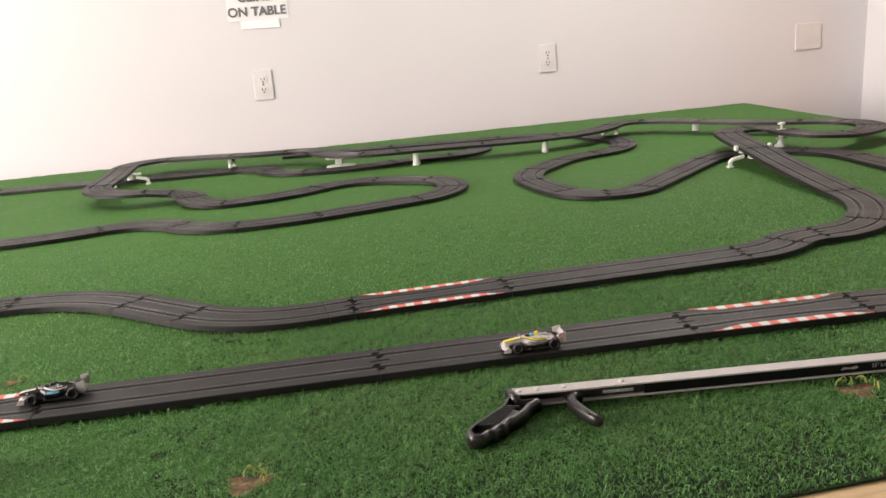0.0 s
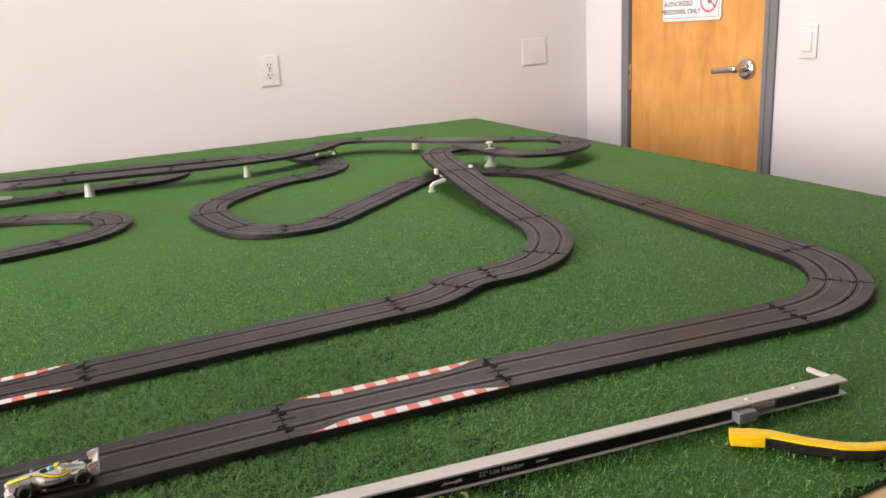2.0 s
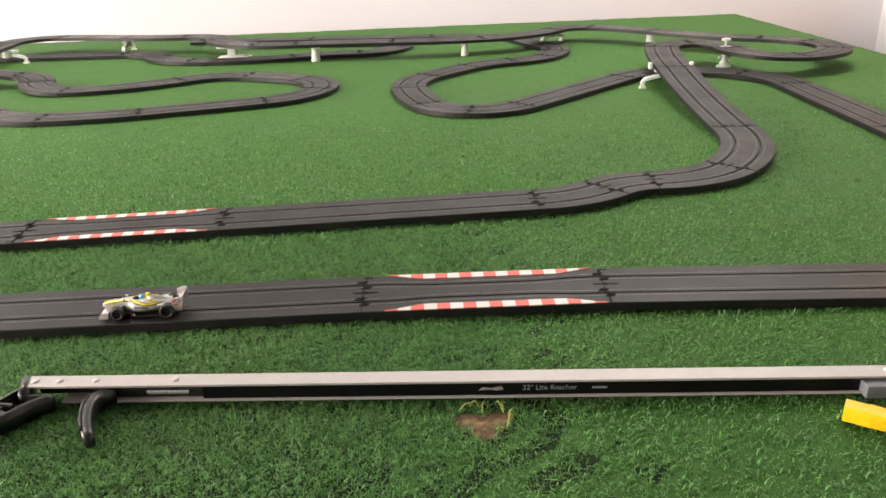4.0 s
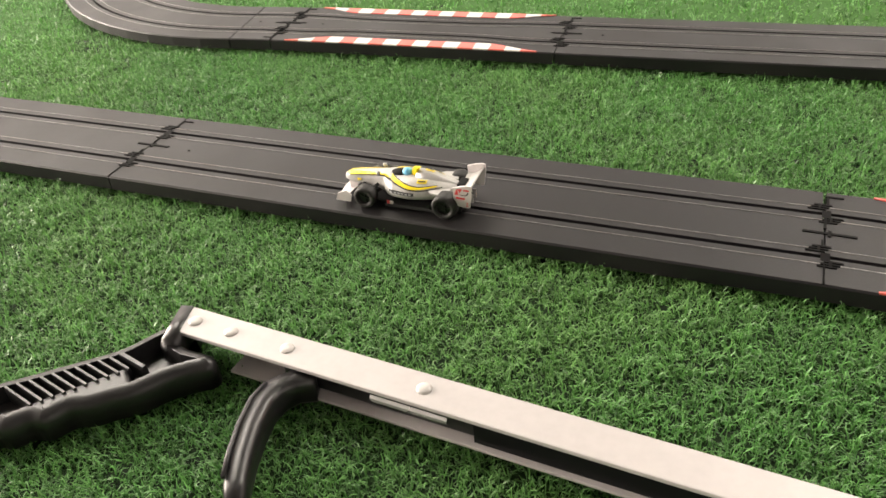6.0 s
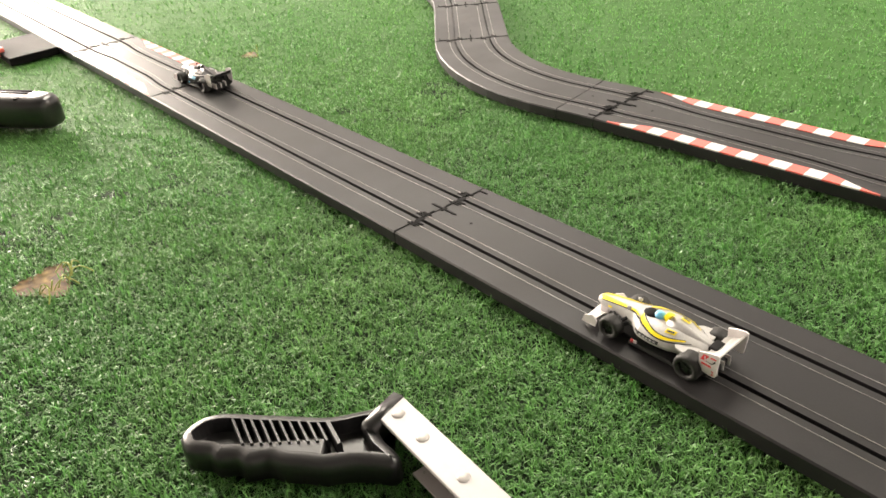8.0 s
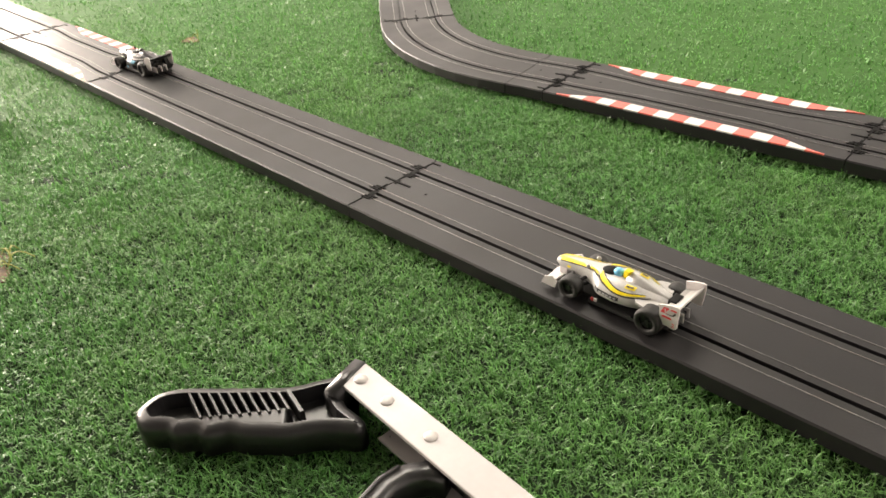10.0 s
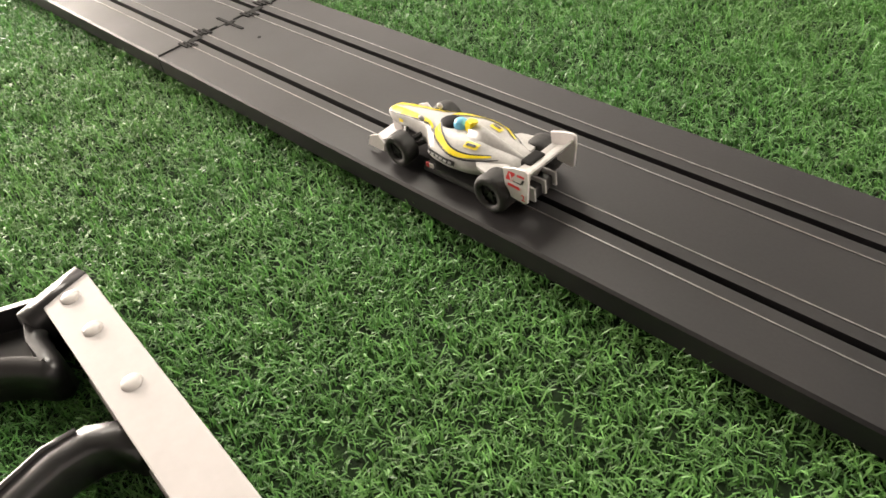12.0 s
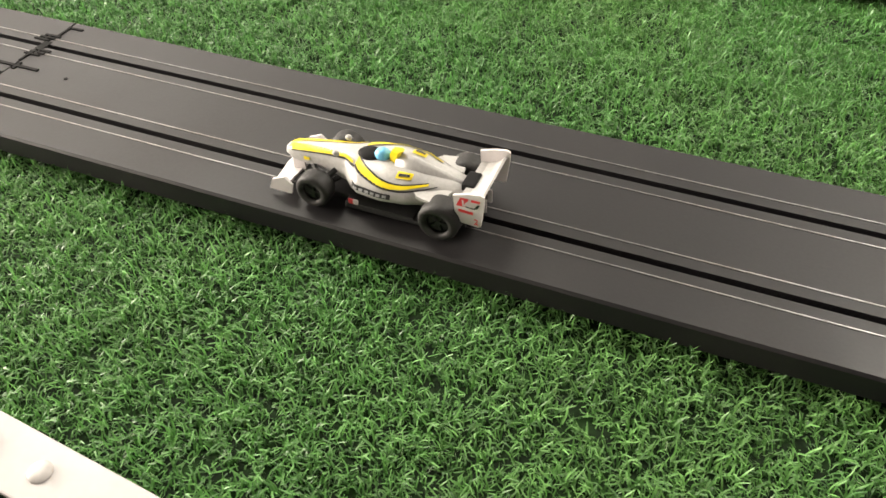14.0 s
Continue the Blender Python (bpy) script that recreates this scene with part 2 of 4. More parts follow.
def loft(rings, bm=None, caps=True):
    """Closed rings of the same count, joined one to the next."""
    bm = bm or bmesh.new()
    rows = [[bm.verts.new(p) for p in ring] for ring in rings]
    n = len(rows[0])
    for a, b in zip(rows, rows[1:]):
        for i in range(n):
            bm.faces.new((a[i], a[(i + 1) % n], b[(i + 1) % n], b[i]))
    if caps:
        bm.faces.new(rows[0][::-1])
        bm.faces.new(rows[-1])
    bmesh.ops.recalc_face_normals(bm, faces=bm.faces[:])
    return bm


def sweep(line, half_w, half_h, bm=None):
    """A bar of rectangular section along a line of points."""
    rings = []
    pts = [Vector(p) for p in line]
    for i, p in enumerate(pts):
        d = (pts[min(i + 1, len(pts) - 1)] - pts[max(i - 1, 0)]).normalized()
        s = d.cross(Vector((0, 0, 1))).normalized()
        u = s.cross(d)
        w = half_w[i] if isinstance(half_w, (list, tuple)) else half_w
        h = half_h[i] if isinstance(half_h, (list, tuple)) else half_h
        c = 0.35
        rings.append([p + s * (w * a) + u * (h * b) for a, b in ((1, 1 - c), (1 - c, 1), (c - 1, 1), (-1, 1 - c), (-1, c - 1), (c - 1, -1), (1 - c, -1), (1, c - 1))])
    return loft(rings, bm)


def lettering(name, text, size, m, material, parent, label="", depth=0.0003, bold=0.0):
    cu = bpy.data.curves.new(name, "FONT")
    cu.body, cu.size, cu.extrude, cu.offset, cu.align_x, cu.align_y = text, size, depth, bold, "CENTER", "CENTER"
    tmp = bpy.data.objects.new("tmp", cu)
    scene.collection.objects.link(tmp)
    me = bpy.data.meshes.new_from_object(tmp.evaluated_get(bpy.context.evaluated_depsgraph_get()))
    bpy.data.objects.remove(tmp)
    bpy.data.curves.remove(cu)
    me.name = name
    me.materials.clear()
    me.materials.append(material)
    ob = new(name, me)
    ob.parent = parent
    ob.matrix_basis = m
    if label:
        ob["label"] = label
    return ob

# ---- room ----


def room_box(name, u0, u1, w0, w1, z0, z1, material, label, category, kind="structure"):
    bm = box((u0 + u1) / 2, (w0 + w1) / 2, (z0 + z1) / 2, u1 - u0, w1 - w0, z1 - z0)
    ob = solid(name, bm, material, label, category, kind=kind)
    ob.matrix_basis = ROOM
    return ob


T = 0.12
room_box("floor", -ROOM_W - T, T, -ROOM_D - T, T, FLOOR - 0.1, FLOOR, CARPET, "grey-brown floor under the table", "floor")
room_box("ceiling", -ROOM_W - T, T, -ROOM_D - T, T, CEILING, CEILING + 0.1, CEIL, "unseen ceiling, darkened to weaken fill light, with lit panels", "ceiling")
room_box("wall_north", -ROOM_W - T, T, 0, T, FLOOR, CEILING, WALL, "plain off-white painted wall behind the table", "wall")
room_box("wall_south", -ROOM_W - T, T, -ROOM_D - T, -ROOM_D, FLOOR, CEILING, WALL_FILL_CUT, "unseen south wall, kept dark grey to weaken the fill light", "wall")
DOOR_N, DOOR_S, DOOR_TOP = -0.300, -1.082, FLOOR + 2.06
bm = bmesh.new()
for w0, w1, z0, z1 in ((DOOR_N, 0, FLOOR, CEILING), (-ROOM_D, DOOR_S, FLOOR, CEILING), (DOOR_S, DOOR_N, DOOR_TOP, CEILING)):
    box(T / 2, (w0 + w1) / 2, (z0 + z1) / 2, T, w1 - w0, z1 - z0, bm=bm)
ob = solid("wall_east", bm, WALL, "off-white painted wall with a doorway", "wall", kind="structure")
ob.matrix_basis = ROOM
bm = bmesh.new()
WIN_W, WIN_N, WIN_Z0, WIN_Z1 = -3.8, -1.2, 0.0, 1.5
for w0, w1, z0, z1 in ((WIN_N, 0, FLOOR, CEILING), (-ROOM_D, WIN_W, FLOOR, CEILING), (WIN_W, WIN_N, FLOOR, WIN_Z0), (WIN_W, WIN_N, WIN_Z1, CEILING)):
    box(-ROOM_W - T / 2, (w0 + w1) / 2, (z0 + z1) / 2, T, w1 - w0, z1 - z0, bm=bm)
ob = solid("wall_west", bm, WALL, "off-white painted wall with a wide window", "wall", kind="structure")
ob.matrix_basis = ROOM
win = thing("window_1", "wide window with a white frame in the painted wall", "window", ROOM, kind="structure")
bm = bmesh.new()
for w in (WIN_W + 0.02, (WIN_W + WIN_N) / 2, WIN_N - 0.02):
    box(-ROOM_W - 0.05, w, (WIN_Z0 + WIN_Z1) / 2, 0.06, 0.04, WIN_Z1 - WIN_Z0, bm=bm)
for z in (WIN_Z0 + 0.02, WIN_Z1 - 0.02):
    box(-ROOM_W - 0.05, (WIN_W + WIN_N) / 2, z, 0.056, WIN_N - WIN_W - 0.08, 0.04, bm=bm)
part("window_frame", bm, WHITE, win)
for u, w in LIGHT_SPOTS:
    lamp = thing("ceiling_light", "flat white rectangular ceiling light panel, switched on", "ceiling light", ROOM @ Matrix.Translation((u, w, CEILING)), group="ceiling lights")
    bm = bmesh.new()
    for dx, dy, sx, sy in ((-0.6, 0, 0.03, 0.63), (0.6, 0, 0.03, 0.63), (0, -0.3, 1.17, 0.03), (0, 0.3, 1.17, 0.03)):
        box(dx, dy, -0.012, sx, sy, 0.024, bm=bm)
    part("frame", bm, WHITE, lamp)
    part("diffuser", box(0, 0, -0.005, 1.17, 0.57, 0.008), glow("lamp_diffuser", (1.0, 0.96, 0.92), 3.0), lamp, "glowing white diffuser")

# ---- door in the east wall ----
frame_ob = thing("door_frame", "grey painted steel door frame in the white wall", "door frame", ROOM, kind="structure")
for w, sgn in ((DOOR_N, -1), (DOOR_S, 1)):
    bm = box(0.035, w + sgn * 0.010, (FLOOR + DOOR_TOP) / 2, 0.10, 0.020, DOOR_TOP - FLOOR)
    box(-0.006, w + sgn * -0.006, (FLOOR + DOOR_TOP) / 2, 0.012, 0.050, DOOR_TOP - FLOOR + 0.04, bm=bm, bevel=0.003)
    part("jamb", bm, GREY, frame_ob)
bm = box(0.035, (DOOR_N + DOOR_S) / 2, DOOR_TOP - 0.01, 0.10, DOOR_N - DOOR_S - 0.04, 0.02)
box(-0.006, (DOOR_N + DOOR_S) / 2, DOOR_TOP + 0.006, 0.0116, DOOR_N - DOOR_S - 0.04, 0.05, bm=bm)
part("head", bm, GREY, frame_ob)
door = thing("door_1", "closed golden birch veneer door with a satin lever handle", "door", ROOM, kind="structure")
D0, D1 = DOOR_N - 0.024, DOOR_S + 0.024
part("leaf", box(0.024, (D0 + D1) / 2, (FLOOR + DOOR_TOP) / 2 - 0.008, 0.044, D0 - D1, DOOR_TOP - FLOOR - 0.032, 0.002), DOOR, door, "golden birch veneer leaf")
HW, HZ = D1 + 0.078, 0.151
bm = tube((0.002, HW, HZ), (-0.010, HW, HZ), 0.041, 0.038, 32)
tube((-0.010, HW, HZ), (-0.016, HW, HZ), 0.036, 0.026, 32, bm)
tube((-0.014, HW, HZ), (-0.060, HW, HZ), 0.012, 0.011, 20, bm)
hd = part("door_handle", bm, NICKEL, door, "satin nickel lever handle", smooth=False)
line = [(-0.055, HW - 0.004, HZ), (-0.060, HW + 0.010, HZ + 0.001), (-0.060, HW + 0.035, HZ + 0.001), (-0.058, HW + 0.075, HZ - 0.003), (-0.055, HW + 0.105, HZ - 0.007), (-0.050, HW + 0.122, HZ - 0.009)]
part("lever", sweep(line, 0.007, [0.011, 0.012, 0.011, 0.010, 0.0095, 0.008]), NICKEL, hd, smooth=True)
for z in (0.105, 0.105 - 0.72, 0.105 + 0.78):
    bm = tube((-0.006, D0 + 0.010, z - 0.056), (-0.006, D0 + 0.010, z + 0.056), 0.0075, n=14)
    box(0.0005, D0 + 0.012, z, 0.004, 0.02, 0.112, bm=bm)
    part("hinge", bm, NICKEL, door, "satin steel butt hinge")
part("latch_plate", box(0.003, D1 - 0.006, HZ + 0.01, 0.004, 0.010, 0.09), NICKEL, door)

# sign on the door
SW, SZ = (2.613 - 1.929) / math.cos(TURN) * -1, 0.449
sign = thing("door_sign", "white warning sign with red and grey lettering fixed to the door", "sign", ROOM @ Matrix.Translation((-0.002, SW, SZ)) @ pose(0, 0, 0, 90, 0, -90))
SH = 0.224
bm = prism([(-0.160, -SH / 2 + 0.01), (-0.15, -SH / 2), (0.15, -SH / 2), (0.160, -SH / 2 + 0.01), (0.160, SH / 2 - 0.01), (0.15, SH / 2), (-0.15, SH / 2), (-0.160, SH / 2 - 0.01)], -0.001, 0.0012)
part("plate", bm, PAPER, sign, "white plastic plate")
bm = bmesh.new()
for cx, cy, sx, sy in ((0, SH / 2 - 0.012, 0.296, 0.002), (0, -SH / 2 + 0.012, 0.296, 0.002), (-0.148, 0, 0.002, SH - 0.022), (0.148, 0, 0.002, SH - 0.022)):
    box(cx, cy, 0.0014, sx, sy, 0.0006, bm=bm)
part("border", bm, SIGN_RED, sign, "thin red border line")
lettering("lettering", "DO NOT ENTER", 0.031, pose(-0.055, 0.003, 0.0014), SIGN_RED, sign, "red capital letters", bold=0.0006)
lettering("lettering", "AUTHORIZED", 0.026, pose(-0.072, -0.045, 0.0014), INK, sign, "grey capital letters", bold=0.0006)
lettering("lettering", "PERSONNEL ONLY", 0.026, pose(-0.058, -0.076, 0.0014), INK, sign, "grey capital letters", bold=0.0006)
bm = bmesh.new()
for i in range(40):
    a = [2 * math.pi * (i + k) / 40 for k in (0, 1)]
    vs = [bm.verts.new((0.095 + r * math.cos(q), -0.030 + 1.15 * r * math.sin(q), 0.0016)) for q, r in ((a[0], 0.047), (a[1], 0.047), (a[1], 0.040), (a[0], 0.040))]
    bm.faces.new(vs)
box(0.095, -0.030, 0.0016, 0.090, 0.007, 0.0004, bm=bm, m=Matrix.Translation((0.095, -0.030, 0)) @ Matrix.Rotation(radians(-48), 4, "Z") @ Matrix.Translation((-0.095, 0.030, 0)))
part("prohibition_ring", bm, SIGN_RED, sign, "red ring with a slash")
bm = box(0.097, -0.028, 0.0013, 0.016, 0.044, 0.0004)
box(0.097, 0.004, 0.0013, 0.012, 0.012, 0.0004, bm=bm)
part("dark_bar", bm, INK, sign)


# ---- plates on the walls ----


def duplex_outlet(u, z):
    o = thing("wall_outlet", "white duplex power outlet plate on the painted wall", "wall outlet", ROOM @ Matrix.Translation((u, 0, z)) @ pose(0, 0, 0, 90, 0, 0), group="outlets on the back wall")
    part("plate", box(0, 0, 0.003, 0.074, 0.116, 0.006, 0.002), WHITE, o)
    for dy in (0.020, -0.020):
        ring = [(0.0165 * math.cos(a), dy + 0.0145 * max(-0.82, min(0.82, math.sin(a)))) for a in [2 * math.pi * i / 24 for i in range(24)]]
        sock = part("socket", prism(ring, 0.006, 0.0085), WHITE, o)
        bm = box(-0.0062, dy + 0.004, 0.0086, 0.0030, 0.0095, 0.0006)
        box(0.0062, dy + 0.004, 0.0086, 0.0030, 0.0085, 0.0006, bm=bm)
        tube((0, dy - 0.0075, 0.0083), (0, dy - 0.0075, 0.0089), 0.0032, n=12, bm=bm)
        part("slots", bm, DARK, sock, "dark contact slots")
    part("screw", tube((0, 0, 0.006), (0, 0, 0.0072), 0.0032, n=12), NICKEL, o)


def wall_u(x):
    return (x - CORNER.x) / math.cos(TURN)


duplex_outlet(wall_u(-0.302), 0.234)
duplex_outlet(wall_u(0.898), 0.241)
o = thing("blank_plate", "plain off-white double blank cover plate on the wall", "cover plate", ROOM @ Matrix.Translation((wall_u(2.152), 0, 0.237)) @ pose(0, 0, 0, 90, 0, 0))
part("plate", box(0, 0, 0.003, 0.130, 0.116, 0.006, 0.002), WHITE, o)
for dx in (-0.024, 0.024):
    for dy in (-0.042, 0.042):
        part("screw", tube((dx, dy, 0.006), (dx, dy, 0.007), 0.003, n=10), WHITE, o)
o = thing("light_switch", "white rocker light switch beside the door", "light switch", ROOM @ Matrix.Translation((0, -1.245, 0.248)) @ pose(0, 0, 0, 90, 0, -90))
part("plate", box(0, 0, 0.003, 0.070, 0.112, 0.006, 0.002), WHITE, o)
part("rocker", box(0, 0, 0.007, 0.033, 0.066, 0.006, 0.0015), WHITE, o)
o = thing("paper_notice", "white paper notice with grey capitals taped to the wall", "notice", ROOM @ Matrix.Translation((wall_u(-0.285), -0.001, 0.60)) @ pose(0, 0, 0, 90, 0, 0))
bm = bmesh.new()
grid = [[bm.verts.new((-0.118 + 0.236 * i / 8, -0.115 + 0.26 * j / 8, 0.0006 + 0.0012 * math.sin(i * 1.1) * math.sin(j * 0.9 + 1))) for i in range(9)] for j in range(9)]
for j in range(8):
    for i in range(8):
        bm.faces.new((grid[j][i], grid[j][i + 1], grid[j + 1][i + 1], grid[j + 1][i]))
part("sheet", bm, PAPER, o, "slightly curled white paper")
lettering("lettering", "ON TABLE", 0.048, pose(-0.003, -0.083, 0.0028), INK, o, "grey bold capitals", bold=0.0012)
lettering("lettering", "CLIMB", 0.048, pose(-0.006, -0.028, 0.0028), INK, o, "grey bold capitals", bold=0.0012)
part("tape", box(0.003, -0.131, 0.0022, 0.150, 0.030, 0.001), TAPE, o, "white masking tape strip")

# ---- table ----
FRONT = lambda x: -0.368 + 0.058 * x
EDGE = [(-2.35, FRONT(-2.35)), (1.632, FRONT(1.632)), (1.690, 2.285), (-2.35, 2.005)]
table = thing("table", "large low plywood table covered with artificial turf", "table")
wood = [(-2.40, FRONT(-2.40) - 0.03), (1.636, FRONT(1.636) - 0.03), (1.696, 2.290), (-2.40, 2.007)]
part("tabletop", prism(wood, -0.034, -0.0075), PLY, table, "pale pine board")
for x, y in ((-2.2, -0.38), (1.5, -0.22), (1.6, 2.15), (-2.2, 1.9), (-0.3, -0.3), (-0.3, 1.95)):
    part("leg", box(x, y, (FLOOR - 0.034) / 2, 0.075, 0.075, -FLOOR - 0.034), PLY, table)
HOLES = [(-0.134, -0.216, 0.017), (0.472, -0.203, 0.017), (-0.455, 0.106, 0.009)]
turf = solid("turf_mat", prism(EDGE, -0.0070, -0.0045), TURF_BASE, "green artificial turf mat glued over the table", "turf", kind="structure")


def inside(x, y):
    left = x > -2.345
    right = x < 1.632 + (y + 0.27) * (0.058 / 2.555) - 0.002
    return left & right & (y > FRONT(x) + 0.002) & (y < 2.285 + (x - 1.69) * 0.0693 - 0.002)


def turf_blades(name, count, x0, x1, y0, y1, length, width, keep, label, seed):
    """Short curled yarn blades: two bent quads and a tip each."""
    rng = np.random.default_rng(seed)
    x, y = rng.uniform(x0, x1, count), rng.uniform(y0, y1, count)
    ok = inside(x, y) & keep(x, y)
    for hx, hy, hr in HOLES:
        wob = hr * (0.8 + 0.3 * np.sin(3 * np.arctan2(y - hy, x - hx) + hx * 40))
        ok &= np.hypot((x - hx) * 0.8, y - hy) > wob
    x, y = x[ok], y[ok]
    n = len(x)
    a = rng.uniform(0, 2 * np.pi, n)
    b = a + rng.normal(0, 0.9, n)
    ln = length * rng.uniform(0.7, 1.25, n)
    lean = rng.uniform(0.10, 0.85, n)
    w = width * rng.uniform(0.7, 1.2, n)
    clump = 0.0016 * np.sin(x * 310 + 3 * np.sin(y * 170)) * np.sin(y * 290 + 2 * np.sin(x * 190))
    z0 = np.full(n, -0.0062)
    mx, my = x + np.cos(a) * ln * 0.42 * lean, y + np.sin(a) * ln * 0.42 * lean
    mz = z0 + ln * (0.66 - 0.18 * lean) + clump
    up = rng.uniform(-0.35, 0.50, n) * (1.15 - lean)
    tx, ty = mx + np.cos(b) * ln * 0.5 * (0.35 + 0.65 * lean), my + np.sin(b) * ln * 0.5 * (0.35 + 0.65 * lean)
    tz = mz + ln * up
    sx, sy = -np.sin(a) * w / 2, np.cos(a) * w / 2
    ux, uy = -np.sin(b) * w / 2, np.cos(b) * w / 2
    v = np.empty((n, 5, 3))
    v[:, 0] = np.stack((x - sx, y - sy, z0), 1)
    v[:, 1] = np.stack((x + sx, y + sy, z0), 1)
    v[:, 2] = np.stack((mx + ux, my + uy, mz), 1)
    v[:, 3] = np.stack((mx - ux, my - uy, mz), 1)
    v[:, 4] = np.stack((tx, ty, tz), 1)
    me = bpy.data.meshes.new(name)
    me.vertices.add(5 * n)
    me.vertices.foreach_set("co", v.ravel())
    base = 5 * np.arange(n)[:, None]
    loops = (base + np.array([0, 1, 2, 3, 3, 2, 4])[None]).ravel()
    me.loops.add(7 * n)
    me.loops.foreach_set("vertex_index", loops.astype(np.int32))
    me.polygons.add(2 * n)
    starts = (7 * np.arange(n)[:, None] + np.array([0, 4])[None]).ravel()
    me.polygons.foreach_set("loop_start", starts.astype(np.int32))
    me.update(calc_edges=True)
    me.validate()
    me.materials.append(BLADE)
    return tagged(new(name, me), label, "turf", kind="stuff")


def fray(x, y, size):
    """A shaky offset that frays the seam between two densities of pile."""
    return size * (np.sin(x * 9173.1 + y * 4391.7) + 0.6 * np.sin(x * 41 + 3 * np.sin(y * 37)))


def near_zone(x, y):
    f = fray(x, y, 0.05)
    return (x + f > -0.62) & (x + f < 1.02) & (y + f < 0.24)


def mid_zone(x, y):
    f = fray(x, y, 0.08)
    return ~near_zone(x, y) & (x + f > -1.1) & (x + f < 1.5) & (y + f < 0.75)


def turf_curls(name, count, x0, x1, y0, y1, length, width, keep, label, seed):
    """Narrow yarn ribbons of even width that rise and curl over: three quads each."""
    rng = np.random.default_rng(seed)
    x, y = rng.uniform(x0, x1, count), rng.uniform(y0, y1, count)
    ok = inside(x, y) & keep(x, y)
    for hx, hy, hr in HOLES:
        ok &= np.hypot((x - hx) * 0.8, y - hy) > hr * (0.8 + 0.3 * np.sin(3 * np.arctan2(y - hy, x - hx) + hx * 40))
    pits = np.sin(x * 520 + 2.6 * np.sin(y * 310 + 1.1)) * np.sin(y * 480 + 2.4 * np.sin(x * 350))
    ok &= (pits > -0.55) | (rng.uniform(0, 1, count) < 0.10)
    x, y = x[ok], y[ok]
    n = len(x)
    a = rng.uniform(0, 2 * np.pi, n)
    theta, bend, swirl = rng.uniform(-0.45, 0.50, n), rng.uniform(0.30, 1.60, n), rng.normal(0, 1.1, n)
    ln = length * rng.uniform(0.7, 1.25, n) / 3
    w = width * rng.uniform(0.75, 1.2, n) / 2
    clump = 0.0013 * np.sin(x * 310 + 3 * np.sin(y * 170)) * np.sin(y * 290 + 2 * np.sin(x * 190))
    px, py, pz = x, y, np.full(n, -0.0060)
    twist = rng.normal(0, 0.5, n)
    v = np.empty((n, 8, 3))
    for k in range(4):
        side = a + np.pi / 2 + twist * k / 3
        ww = w * (1.0, 1.0, 0.9, 0.45)[k]
        v[:, 2 * k] = np.stack((px - np.cos(side) * ww, py - np.sin(side) * ww, pz), 1)
        v[:, 2 * k + 1] = np.stack((px + np.cos(side) * ww, py + np.sin(side) * ww, pz), 1)
        px, py = px + ln * np.sin(theta) * np.cos(a), py + ln * np.sin(theta) * np.sin(a)
        pz = pz + ln * np.cos(theta) + (clump if k == 0 else 0)
        theta, a = theta + bend, a + swirl
    me = bpy.data.meshes.new(name)
    me.vertices.add(8 * n)
    me.vertices.foreach_set("co", v.ravel())
    loops = (8 * np.arange(n)[:, None] + np.array([0, 1, 3, 2, 2, 3, 5, 4, 4, 5, 7, 6])[None]).ravel()
    me.loops.add(12 * n)
    me.loops.foreach_set("vertex_index", loops.astype(np.int32))
    me.polygons.add(3 * n)
    me.polygons.foreach_set("loop_start", (4 * np.arange(3 * n)).astype(np.int32))
    me.polygons.foreach_set("use_smooth", np.ones(3 * n, dtype=bool))
    me.update(calc_edges=True)
    me.validate()
    me.materials.append(BLADE)
    return tagged(new(name, me), label, "turf", kind="stuff")


def core_zone(x, y):
    f = fray(x, y, 0.04)
    return (x + f > -0.16) & (x + f < 0.48) & (y + f > -0.27) & (y + f < 0.20)


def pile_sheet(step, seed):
    """The matted body of the pile where it is too far off to tell the blades apart: one uneven sheet, the blades' shade
    on each other mixed into its colour.
    """
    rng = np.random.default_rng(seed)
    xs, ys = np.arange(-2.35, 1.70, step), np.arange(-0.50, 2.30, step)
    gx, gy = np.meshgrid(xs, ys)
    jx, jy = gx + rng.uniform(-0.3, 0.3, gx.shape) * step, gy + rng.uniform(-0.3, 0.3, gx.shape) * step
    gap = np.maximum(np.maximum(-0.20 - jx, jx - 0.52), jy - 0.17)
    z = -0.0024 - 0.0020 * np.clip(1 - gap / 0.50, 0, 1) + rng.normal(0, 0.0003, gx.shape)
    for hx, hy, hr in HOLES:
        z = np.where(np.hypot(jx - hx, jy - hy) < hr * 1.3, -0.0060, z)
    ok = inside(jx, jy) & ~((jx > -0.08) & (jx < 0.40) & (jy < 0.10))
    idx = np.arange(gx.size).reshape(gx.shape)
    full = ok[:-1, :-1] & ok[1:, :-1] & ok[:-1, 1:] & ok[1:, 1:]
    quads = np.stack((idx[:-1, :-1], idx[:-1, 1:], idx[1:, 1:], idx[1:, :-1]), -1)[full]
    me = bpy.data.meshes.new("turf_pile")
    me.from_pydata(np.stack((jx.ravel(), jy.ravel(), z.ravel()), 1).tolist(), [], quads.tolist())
    me.materials.append(PILE_FAR_SHADED)
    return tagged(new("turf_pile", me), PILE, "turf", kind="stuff")


